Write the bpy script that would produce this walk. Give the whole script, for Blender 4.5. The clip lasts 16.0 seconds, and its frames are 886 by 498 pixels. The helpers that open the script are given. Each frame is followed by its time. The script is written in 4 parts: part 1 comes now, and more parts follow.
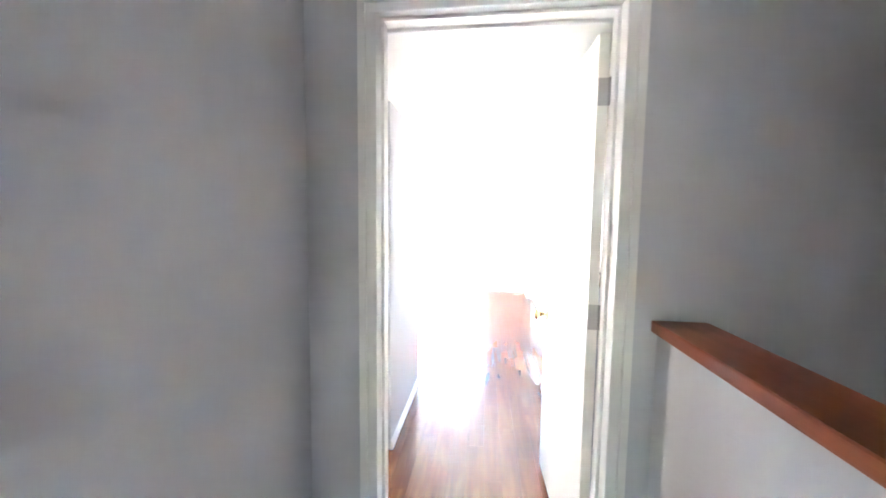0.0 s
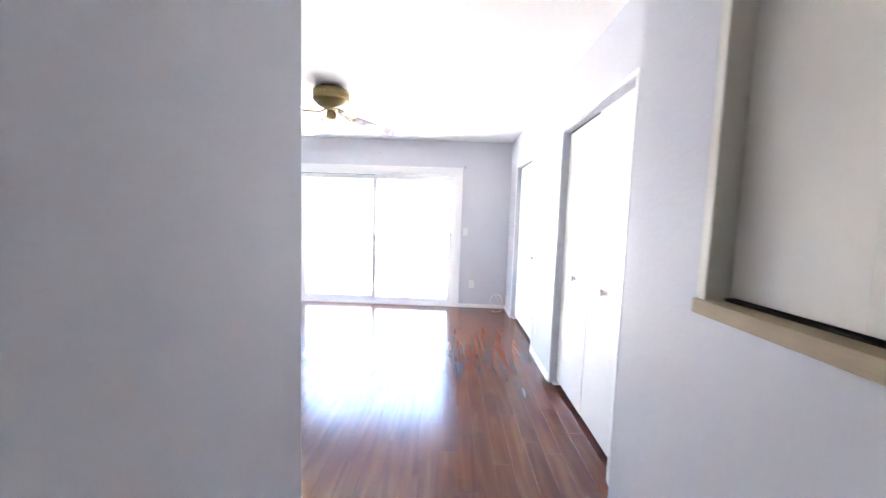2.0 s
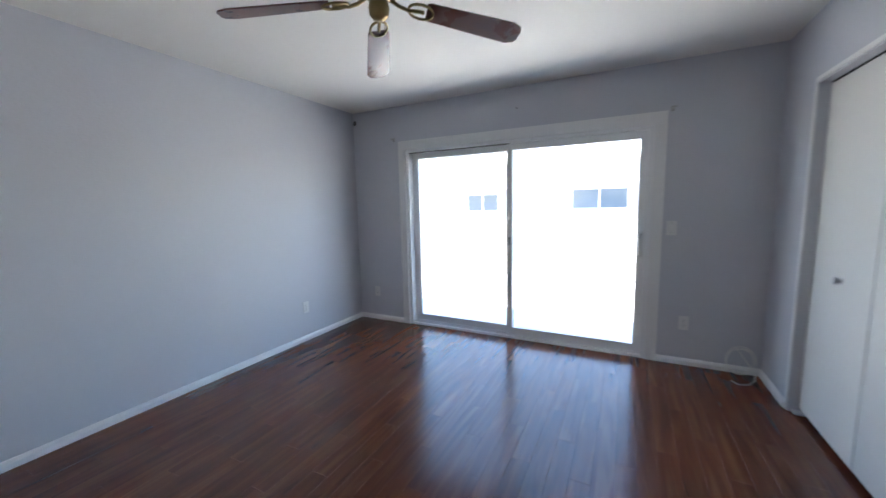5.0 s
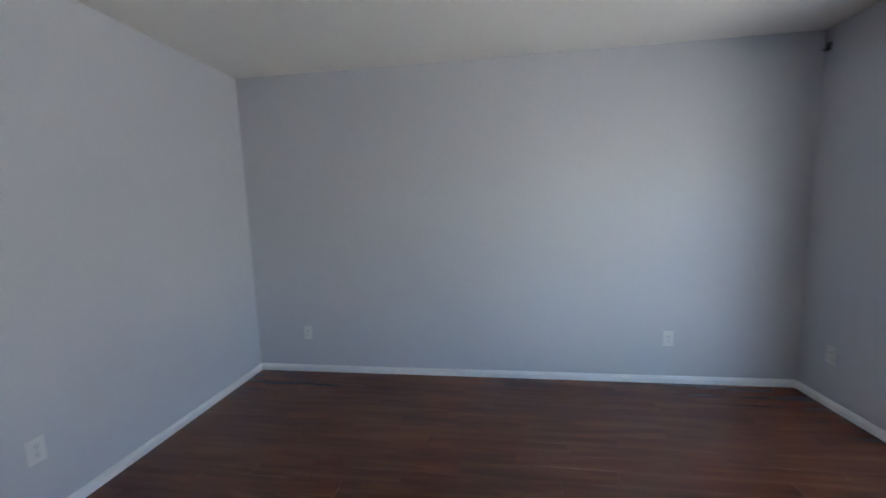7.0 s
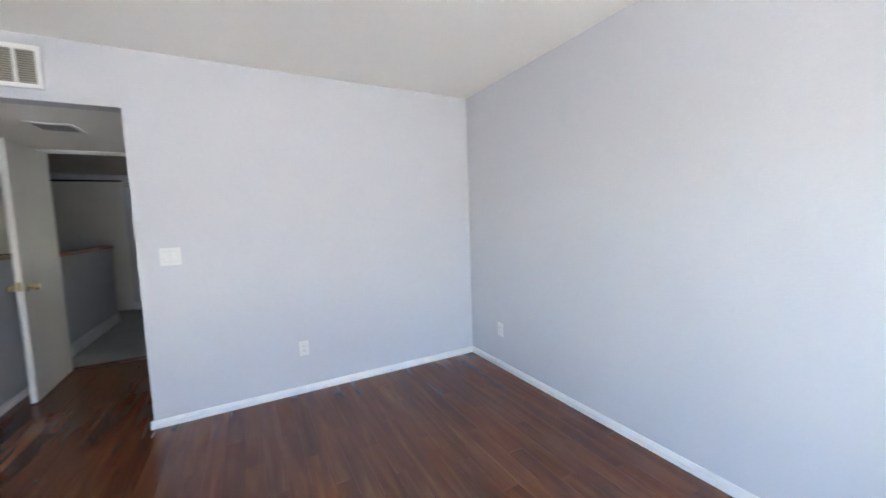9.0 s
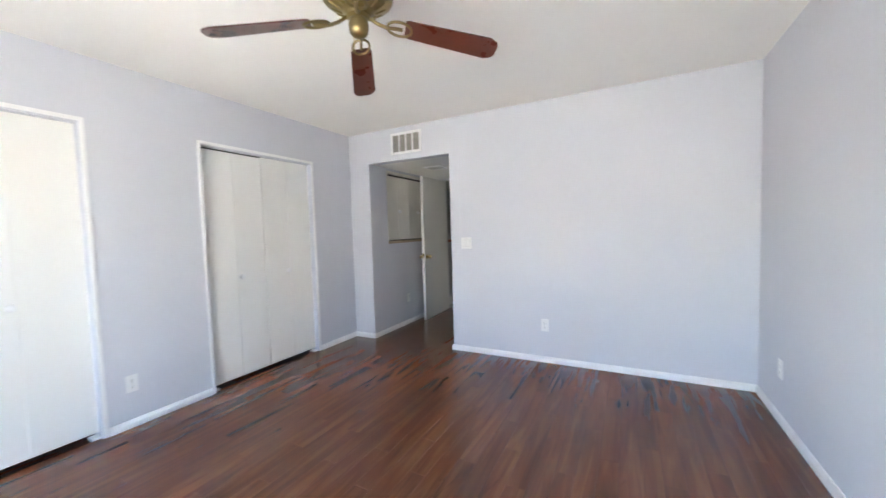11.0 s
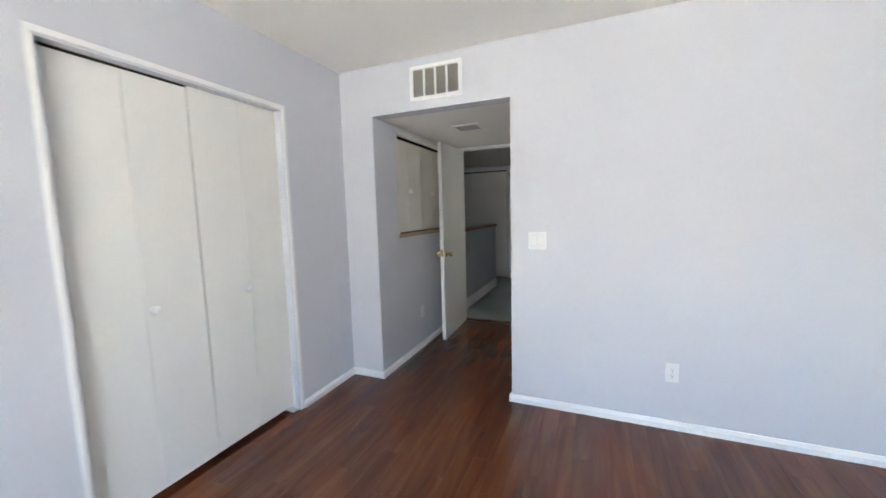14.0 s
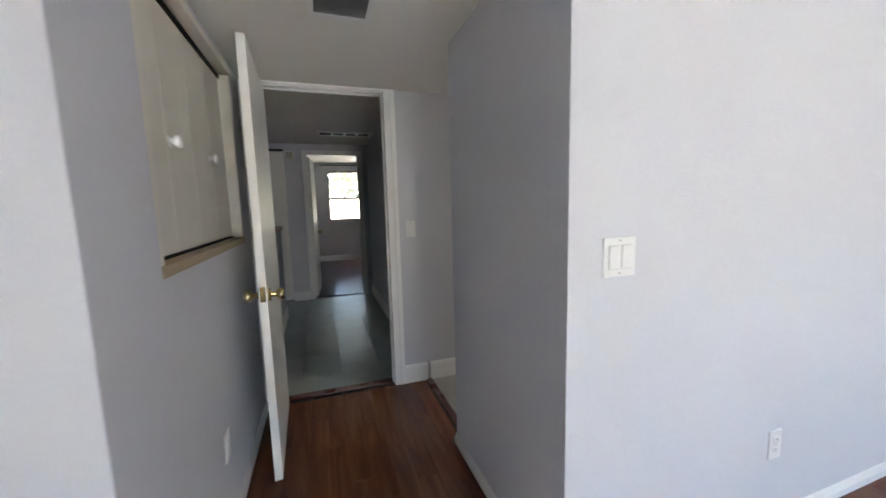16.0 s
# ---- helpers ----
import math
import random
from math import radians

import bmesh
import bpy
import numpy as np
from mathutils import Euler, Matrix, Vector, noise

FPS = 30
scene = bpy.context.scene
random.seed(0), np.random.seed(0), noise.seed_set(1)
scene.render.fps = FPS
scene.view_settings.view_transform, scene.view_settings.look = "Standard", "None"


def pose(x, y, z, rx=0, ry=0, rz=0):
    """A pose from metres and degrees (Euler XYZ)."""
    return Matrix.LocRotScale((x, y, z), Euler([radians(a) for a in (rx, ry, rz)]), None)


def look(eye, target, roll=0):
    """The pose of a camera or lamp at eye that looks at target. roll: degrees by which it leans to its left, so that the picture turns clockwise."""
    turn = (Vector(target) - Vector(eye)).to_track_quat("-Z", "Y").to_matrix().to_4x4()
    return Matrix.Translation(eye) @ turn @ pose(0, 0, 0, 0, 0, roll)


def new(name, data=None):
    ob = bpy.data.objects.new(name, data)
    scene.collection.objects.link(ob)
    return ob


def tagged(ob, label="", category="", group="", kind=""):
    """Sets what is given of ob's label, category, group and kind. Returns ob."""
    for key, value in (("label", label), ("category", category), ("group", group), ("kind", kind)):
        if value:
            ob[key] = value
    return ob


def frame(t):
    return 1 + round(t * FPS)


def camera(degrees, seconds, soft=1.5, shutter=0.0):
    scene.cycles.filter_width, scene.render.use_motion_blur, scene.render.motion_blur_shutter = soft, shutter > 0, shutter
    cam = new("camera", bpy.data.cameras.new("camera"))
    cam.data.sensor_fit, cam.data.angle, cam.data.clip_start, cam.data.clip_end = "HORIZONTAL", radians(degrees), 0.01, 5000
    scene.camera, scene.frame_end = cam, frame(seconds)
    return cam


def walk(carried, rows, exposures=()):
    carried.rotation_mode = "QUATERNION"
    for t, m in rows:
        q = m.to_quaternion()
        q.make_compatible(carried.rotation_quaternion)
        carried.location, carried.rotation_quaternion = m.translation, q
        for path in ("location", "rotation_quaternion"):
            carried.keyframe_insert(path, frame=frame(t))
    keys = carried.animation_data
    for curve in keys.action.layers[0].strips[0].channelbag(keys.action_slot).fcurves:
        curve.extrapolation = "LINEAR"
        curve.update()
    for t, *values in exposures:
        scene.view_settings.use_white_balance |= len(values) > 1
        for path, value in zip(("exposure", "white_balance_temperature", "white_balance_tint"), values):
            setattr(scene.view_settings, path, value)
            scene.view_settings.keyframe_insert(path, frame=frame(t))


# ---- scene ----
cam = camera(101.5, 16.0, shutter=0.4)
PATH = [
    (0.0, -0.792, -2.993, 1.411, 6.66, -4.61, 0.67),
    (0.5, -0.930, -2.536, 1.400, 0.53, -4.78, 2.17),
    (1.0, -0.862, -2.045, 1.374, 0.13, -4.84, 1.92),
    (1.5, -0.847, -1.644, 1.325, 0.82, -4.58, 1.72),
    (2.0, -0.856, -1.176, 1.319, 1.11, -4.82, 1.88),
    (2.5, -0.872, -0.744, 1.336, 1.87, -5.21, 1.88),
    (3.0, -0.913, -0.343, 1.352, 4.89, -5.68, 1.29),
    (3.2, -0.902, -0.171, 1.332, 7.05, -5.73, 1.54),
    (5.3, -0.970, 0.920, 1.360, 34.50, -7.40, -1.20),
    (5.5, -0.930, 1.070, 1.360, 41.10, -7.23, -0.85),
    (6.0, -0.865, 1.415, 1.345, 61.50, -6.62, -0.90),
    (6.5, -0.944, 1.666, 1.360, 80.11, -6.70, -1.61),
    (7.0, -1.070, 2.020, 1.380, 97.70, -6.80, -1.68),
    (7.5, -1.205, 2.334, 1.382, 113.22, -6.55, -1.97),
    (8.0, -1.352, 2.484, 1.382, 123.35, -5.96, -1.48),
    (8.5, -1.613, 2.690, 1.351, 135.46, -5.16, -1.42),
    (9.0, -1.972, 2.966, 1.328, 151.60, -4.81, -2.01),
    (9.5, -2.286, 3.045, 1.332, 166.56, -4.29, -1.93),
    (10.0, -2.613, 3.174, 1.291, 181.77, -3.89, -2.25),
    (12.3, -3.174, 3.579, 1.290, 227.27, -3.94, -0.73),
    (12.5, -3.092, 3.497, 1.298, 228.22, -4.22, -0.85),
    (13.0, -2.711, 3.220, 1.372, 227.08, -4.86, -0.73),
    (13.5, -2.343, 2.799, 1.388, 217.23, -5.51, -1.01),
    (14.0, -1.861, 2.434, 1.348, 202.68, -5.92, -1.49),
    (14.5, -1.482, 2.067, 1.330, 193.18, -6.41, -1.68),
    (15.0, -1.123, 1.687, 1.315, 184.66, -6.30, -1.74),
    (15.5, -0.846, 1.285, 1.302, 171.25, -6.58, -1.52),
    (16.0, -0.704, 0.827, 1.303, 161.45, -6.90, -1.56),
]


def heading(yaw, pitch):
    a, b = radians(yaw), radians(pitch)
    return Vector((-math.sin(a) * math.cos(b), math.cos(a) * math.cos(b), math.sin(b)))


walk(cam, [(t, look((x, y, z), Vector((x, y, z)) + heading(yaw, pitch), roll)) for t, x, y, z, yaw, pitch, roll in PATH],
     [(0.0, 7.45, 6700, 12), (0.5, 7.00, 6700, 12), (1.0, 6.18, 6600, 14), (1.5, 5.78, 6500, 15), (2.0, 5.37, 6500, 16), (3.0, 4.43, 6400, 14), (4.2, 3.48, 6300, 11), (5.3, 2.91, 6150, 10), (6.5, 2.40, 6250, 10), (7.5, 3.57, 6450, 8), (8.5, 4.07, 6550, 11), (10.0, 4.31, 6600, 11), (12.5, 4.32, 6950, 11), (14.5, 4.42, 6750, 9), (16.0, 4.45, 6900, 11)])

# ---- world and sun ----
world = bpy.data.worlds.new("sky")
world.use_nodes = True
scene.world = world
sky = world.node_tree.nodes.new("ShaderNodeTexSky")
sky.sky_type, sky.sun_disc = "NISHITA", False
sky.sun_elevation, sky.sun_rotation = radians(68), radians(200)
world.node_tree.nodes["Background"].inputs["Strength"].default_value = 0.15
world.node_tree.links.new(sky.outputs[0], world.node_tree.nodes["Background"].inputs["Color"])
sun_data = bpy.data.lights.new("sun", "SUN")
sun_data.energy, sun_data.angle, sun_data.color = 5.0, radians(0.5), (1.0, 0.95, 0.88)
sun = new("sun", sun_data)
sun.matrix_world = look((0, 0, 30), (0.34 * 12.1, 0.94 * 12.1, 0))


# ---- materials ----
def material(name, color, rough=0.5, metal=0.0, bump=0.0, size=80.0, vary=0.06, blot=3.0, dirt=None, coat=0.0, stretch=(1, 1, 1), per_object=0.0, soft_rough=0.05):
    m = bpy.data.materials.new(name)
    m.use_nodes = True
    n, l = m.node_tree.nodes, m.node_tree.links
    b = n["Principled BSDF"]
    b.inputs["Roughness"].default_value, b.inputs["Metallic"].default_value = rough, metal
    b.inputs["Coat Weight"].default_value = coat
    co = n.new("ShaderNodeTexCoord")
    mp = n.new("ShaderNodeMapping")
    mp.inputs["Scale"].default_value = stretch
    geo = n.new("ShaderNodeNewGeometry")
    l.new(geo.outputs["Position"], mp.inputs["Vector"])
    big = n.new("ShaderNodeTexNoise")
    big.inputs["Scale"].default_value, big.inputs["Detail"].default_value = blot, 4
    fine = n.new("ShaderNodeTexNoise")
    fine.inputs["Scale"].default_value, fine.inputs["Detail"].default_value = size, 5
    l.new(mp.outputs[0], big.inputs["Vector"])
    l.new(mp.outputs[0], fine.inputs["Vector"])
    mix = n.new("ShaderNodeMix")
    mix.data_type = "RGBA"
    dark = dirt or tuple(c * (1 - 3 * vary) for c in color)
    mix.inputs["A"].default_value, mix.inputs["B"].default_value = (*dark, 1), (*color, 1)
    add = n.new("ShaderNodeMath")
    add.operation = "MULTIPLY_ADD"
    add.inputs[1].default_value = 0.5
    l.new(fine.outputs[0], add.inputs[0])
    half = n.new("ShaderNodeMath")
    half.operation = "MULTIPLY_ADD"
    half.inputs[1].default_value, half.inputs[2].default_value = 1.2, -0.1
    l.new(big.outputs[0], half.inputs[0])
    l.new(half.outputs[0], add.inputs[2])
    l.new(add.outputs[0], mix.inputs["Factor"])
    out = mix.outputs["Result"]
    if per_object:
        info = n.new("ShaderNodeObjectInfo")
        hue = n.new("ShaderNodeHueSaturation")
        rng = n.new("ShaderNodeMapRange")
        rng.inputs["To Min"].default_value, rng.inputs["To Max"].default_value = 1 - per_object, 1 + per_object
        l.new(info.outputs["Random"], rng.inputs["Value"])
        l.new(rng.outputs[0], hue.inputs["Value"])
        l.new(out, hue.inputs["Color"])
        out = hue.outputs[0]
    l.new(out, b.inputs["Base Color"])
    rr = n.new("ShaderNodeMapRange")
    rr.inputs["To Min"].default_value, rr.inputs["To Max"].default_value = rough + soft_rough, max(0.02, rough - soft_rough)
    l.new(big.outputs[0], rr.inputs["Value"])
    l.new(rr.outputs[0], b.inputs["Roughness"])
    if bump:
        bp = n.new("ShaderNodeBump")
        bp.inputs["Strength"].default_value, bp.inputs["Distance"].default_value = bump, 0.004
        l.new(fine.outputs[0], bp.inputs["Height"])
        l.new(bp.outputs[0], b.inputs["Normal"])
    return m


WALL = material("painted_wall", (0.60, 0.61, 0.655), 0.6, bump=0.26, size=40, vary=0.014, blot=1.3, stretch=(1, 1, 2.0))
CEIL = material("ceiling_paint", (0.86, 0.845, 0.81), 0.85, bump=0.3, size=70, vary=0.012, blot=2)
TRIM = material("white_trim_paint", (0.84, 0.84, 0.84), 0.35, vary=0.012, bump=0.04, size=60)
DOORP = material("off_white_door_paint", (0.80, 0.79, 0.755), 0.44, vary=0.006, bump=0.02, size=40, stretch=(1, 1, 1), soft_rough=0.015)
CUPP = material("cream_panel_paint", (0.74, 0.715, 0.64), 0.4, vary=0.02, bump=0.06, size=50, stretch=(4, 4, 0.5))
VINYL = material("white_vinyl_frame", (0.86, 0.87, 0.88), 0.3, vary=0.01)
PLASTIC = material("white_plastic", (0.77, 0.77, 0.77), 0.3, vary=0.01)
DARK = material("dark_gap", (0.02, 0.018, 0.016), 0.8, vary=0.1)
BRASS = material("aged_brass", (0.32, 0.25, 0.12), 0.36, metal=1.0, vary=0.12, size=120, blot=12)
GOLD = material("polished_brass", (0.80, 0.62, 0.30), 0.16, metal=1.0, vary=0.05, blot=10)
CHROME = material("chrome", (0.85, 0.86, 0.88), 0.1, metal=1.0, vary=0.02)
ALU = material("grey_metal", (0.45, 0.45, 0.45), 0.35, metal=1.0, vary=0.05)
BLADE = material("dark_red_wood_blade", (0.115, 0.032, 0.02), 0.28, vary=0.14, size=90, blot=8, stretch=(1, 1, 1), coat=0.3)
CAPW = material("stained_wood_cap", (0.33, 0.075, 0.028), 0.32, vary=0.14, size=40, blot=6, stretch=(6, 1, 6), bump=0.06)
RAWW = material("bare_wood_sill", (0.42, 0.33, 0.22), 0.7, vary=0.12, size=60, stretch=(6, 1, 6), bump=0.2)
CAB = material("red_brown_cabinet_wood", (0.20, 0.062, 0.028), 0.35, vary=0.12, size=60, blot=6, stretch=(5, 5, 0.7), bump=0.05)
LAMIN = material("grey_laminate", (0.14, 0.137, 0.135), 0.35, vary=0.14, size=160, blot=14, dirt=(0.075, 0.073, 0.07))
PORC = material("white_porcelain", (0.88, 0.88, 0.87), 0.08, vary=0.005)
HALLF = material("grey_vinyl_tile", (0.33, 0.355, 0.33), 0.34, vary=0.08, size=40, blot=5, per_object=0.06)
BATHF = material("grey_oak_vinyl", (0.42, 0.40, 0.38), 0.4, vary=0.1, size=40, blot=5, stretch=(6, 0.8, 1), per_object=0.1)
# Greyer plastic: the thin shade round switch rockers, put into colour.
GREYP = material("shaded_plastic_gap", (0.62, 0.62, 0.62), 0.5, vary=0.02)
SLATM = material("dusty_metal_slat", (0.40, 0.385, 0.34), 0.5, metal=0.3, vary=0.12, size=90)
GRILLE = material("dusty_duct", (0.17, 0.16, 0.14), 0.7, vary=0.15, size=90)
CONC = material("sunlit_concrete", (0.70, 0.67, 0.61), 0.8, vary=0.05, size=30, bump=0.15)
STUCCO = material("white_stucco", (0.72, 0.71, 0.68), 0.85, vary=0.02, size=60, bump=0.25)
ROOFM = material("grey_shingle", (0.30, 0.29, 0.28), 0.85, vary=0.1, size=30)
ASPH = material("pale_gravel_ground", (0.42, 0.39, 0.34), 0.9, vary=0.08, size=20, bump=0.2)
# Stucco for the house walls, darker and bluer: the facade's shade is in its colour.
HOUSE_SHADE = material("stucco_painted_shade", (0.36, 0.365, 0.385), 0.85, vary=0.03, size=60, bump=0.25)
GARDW = material("grey_block_wall", (0.45, 0.44, 0.42), 0.85, vary=0.05, size=40, bump=0.25)
WINDK = material("dark_window_glass", (0.10, 0.13, 0.17), 0.06, vary=0.05)
LEAF = material("green_leaf", (0.075, 0.13, 0.035), 0.55, vary=0.15, size=3, blot=1.2)
BARK = material("bark", (0.13, 0.10, 0.075), 0.9, vary=0.15, size=30, bump=0.4)
CABLE = material("white_cable", (0.82, 0.81, 0.78), 0.4, vary=0.02)
BLIND = material("cream_blind_slat", (0.74, 0.70, 0.60), 0.5, vary=0.03)
BRONZE = material("dark_window_frame", (0.03, 0.028, 0.026), 0.4, vary=0.08)


def glass_material(name):
    m = bpy.data.materials.new(name)
    m.use_nodes = True
    b = m.node_tree.nodes["Principled BSDF"]
    b.inputs["Base Color"].default_value = (0.97, 0.99, 0.98, 1)
    b.inputs["Roughness"].default_value = 0.0
    b.inputs["IOR"].default_value = 1.05
    b.inputs["Transmission Weight"].default_value = 1.0
    return m


def mirror_material():
    m = bpy.data.materials.new("mirror_silver")
    m.use_nodes = True
    b = m.node_tree.nodes["Principled BSDF"]
    b.inputs["Base Color"].default_value = (0.86, 0.88, 0.88, 1)
    b.inputs["Metallic"].default_value, b.inputs["Roughness"].default_value = 1.0, 0.015
    return m


def laminate_floor():
    """Reddish-brown laminate: streaks along y, knots, a tone of its own for each board."""
    m = bpy.data.materials.new("red_brown_laminate")
    m.use_nodes = True
    n, l = m.node_tree.nodes, m.node_tree.links
    b = n["Principled BSDF"]
    geo, info = n.new("ShaderNodeNewGeometry"), n.new("ShaderNodeObjectInfo")
    off = n.new("ShaderNodeVectorMath")
    off.operation = "MULTIPLY_ADD"
    comb = n.new("ShaderNodeCombineXYZ")
    l.new(info.outputs["Random"], comb.inputs[1])
    l.new(info.outputs["Random"], comb.inputs[0])
    l.new(comb.outputs[0], off.inputs[0])
    off.inputs[1].default_value = (37.0, 91.0, 0)
    l.new(geo.outputs["Position"], off.inputs[2])
    mp = n.new("ShaderNodeMapping")
    mp.inputs["Scale"].default_value = (1.0, 0.09, 1.0)
    l.new(off.outputs[0], mp.inputs["Vector"])
    streak = n.new("ShaderNodeTexNoise")
    streak.inputs["Scale"].default_value, streak.inputs["Detail"].default_value, streak.inputs["Distortion"].default_value = 15, 3.5, 0.8
    l.new(mp.outputs[0], streak.inputs["Vector"])
    mp2 = n.new("ShaderNodeMapping")
    mp2.inputs["Scale"].default_value = (1.0, 0.24, 1.0)
    l.new(off.outputs[0], mp2.inputs["Vector"])
    knot = n.new("ShaderNodeTexNoise")
    knot.inputs["Scale"].default_value, knot.inputs["Detail"].default_value, knot.inputs["Distortion"].default_value = 11, 3, 1.2
    l.new(mp2.outputs[0], knot.inputs["Vector"])
    ramp = n.new("ShaderNodeValToRGB")
    e = ramp.color_ramp.elements
    e[0].position, e[0].color = 0.30, (0.095, 0.029, 0.012, 1)
    e[1].position, e[1].color = 0.72, (0.20, 0.072, 0.029, 1)
    mid = e.new(0.5)
    mid.color = (0.138, 0.044, 0.018, 1)
    l.new(streak.outputs[0], ramp.inputs[0])
    kr = n.new("ShaderNodeMapRange")
    kr.inputs["From Min"].default_value, kr.inputs["From Max"].default_value = 0.24, 0.33
    kr.inputs["To Min"].default_value, kr.inputs["To Max"].default_value = 0.68, 1.0
    l.new(knot.outputs[0], kr.inputs["Value"])
    tone = n.new("ShaderNodeMapRange")
    tone.inputs["To Min"].default_value, tone.inputs["To Max"].default_value = 0.90, 1.12
    l.new(info.outputs["Random"], tone.inputs["Value"])
    mul = n.new("ShaderNodeMath")
    mul.operation = "MULTIPLY"
    l.new(kr.outputs[0], mul.inputs[0])
    l.new(tone.outputs[0], mul.inputs[1])
    hue = n.new("ShaderNodeHueSaturation")
    l.new(mul.outputs[0], hue.inputs["Value"])
    l.new(ramp.outputs[0], hue.inputs["Color"])
    l.new(hue.outputs[0], b.inputs["Base Color"])
    rr = n.new("ShaderNodeMapRange")
    rr.inputs["To Min"].default_value, rr.inputs["To Max"].default_value = 0.21, 0.21
    l.new(streak.outputs[0], rr.inputs["Value"])
    l.new(rr.outputs[0], b.inputs["Roughness"])
    b.inputs["Specular IOR Level"].default_value = 0.5
    b.inputs["Coat Weight"].default_value, b.inputs["Coat Roughness"].default_value = 0.08, 0.2
    return m


GLASS, MIRROR, LAMFLOOR = glass_material("clear_glass"), mirror_material(), laminate_floor()


# ---- building helpers ----
def box(bm, a, b, bevel=0.0, seg=2):
    lo, hi = [min(p, q) for p, q in zip(a, b)], [max(p, q) for p, q in zip(a, b)]
    vs = [bm.verts.new((x, y, z)) for z in (lo[2], hi[2]) for y in (lo[1], hi[1]) for x in (lo[0], hi[0])]
    fs = [bm.faces.new([vs[i] for i in q]) for q in ((0, 2, 3, 1), (4, 5, 7, 6), (0, 1, 5, 4), (2, 6, 7, 3), (0, 4, 6, 2), (1, 3, 7, 5))]
    if bevel:
        bmesh.ops.bevel(bm, geom=list({e for f in fs for e in f.edges}), offset=bevel, segments=seg, affect="EDGES", profile=0.7)
    return bm


def boxes(*items, bevel=0.0, seg=2):
    bm = bmesh.new()
    for a, b in items:
        box(bm, a, b, bevel, seg)
    return bm


def lathe(profile, steps=28, axis="z", at=(0, 0, 0)):
    """Turns (radius, height) pairs round an axis."""
    bm = bmesh.new()
    rings = []
    for r, h in profile:
        ring = []
        for k in range(steps):
            a = 2 * math.pi * k / steps
            u, v = r * math.cos(a), r * math.sin(a)
            p = {"z": (u, v, h), "x": (h, u, v), "y": (u, h, v)}[axis]
            ring.append(bm.verts.new(Vector(p) + Vector(at)))
        rings.append(ring)
    for lo, hi in zip(rings, rings[1:]):
        for k in range(steps):
            bm.faces.new((lo[k], lo[(k + 1) % steps], hi[(k + 1) % steps], hi[k]))
    for ring in (rings[0], rings[-1]):
        bm.faces.new(ring)
    bmesh.ops.recalc_face_normals(bm, faces=bm.faces)
    return bm


def tube(points, radius, steps=8):
    """A round rod along points."""
    bm = bmesh.new()
    rings = []
    pts = [Vector(p) for p in points]
    up = Vector((0.13, 0.21, 0.97)).normalized()
    for i, p in enumerate(pts):
        d = (pts[min(i + 1, len(pts) - 1)] - pts[max(i - 1, 0)]).normalized()
        s = d.cross(up)
        s = s.normalized() if s.length > 1e-4 else Vector((1, 0, 0))
        w = s.cross(d)
        rings.append([bm.verts.new(p + radius * (math.cos(2 * math.pi * k / steps) * s + math.sin(2 * math.pi * k / steps) * w)) for k in range(steps)])
    for lo, hi in zip(rings, rings[1:]):
        for k in range(steps):
            bm.faces.new((lo[k], lo[(k + 1) % steps], hi[(k + 1) % steps], hi[k]))
    bm.faces.new(rings[0][::-1]), bm.faces.new(rings[-1])
    bmesh.ops.recalc_face_normals(bm, faces=bm.faces)
    return bm


def mesh_of(name, bm, mat, smooth=False):
    bmesh.ops.recalc_face_normals(bm, faces=bm.faces)
    me = bpy.data.meshes.new(name)
    bm.to_mesh(me)
    bm.free()
    me.materials.append(mat)
    if smooth:
        me.polygons.foreach_set("use_smooth", [True] * len(me.polygons))
        me.set_sharp_from_angle(angle=radians(38))
    return me


def part(name, bm, mat, parent, label="", smooth=False):
    ob = new(name, mesh_of(name, bm, mat, smooth))
    ob.parent = parent
    return tagged(ob, label)


def empty(name, at, label, category, group="", kind=""):
    ob = new(name)
    ob.matrix_world = at
    ob.empty_display_size = 0.1
    return tagged(ob, label, category, group, kind)


def setting(name, bm, mat, label, category="wall", smooth=False):
    return tagged(new(name, mesh_of(name, bm, mat, smooth)), label, category, kind="structure")


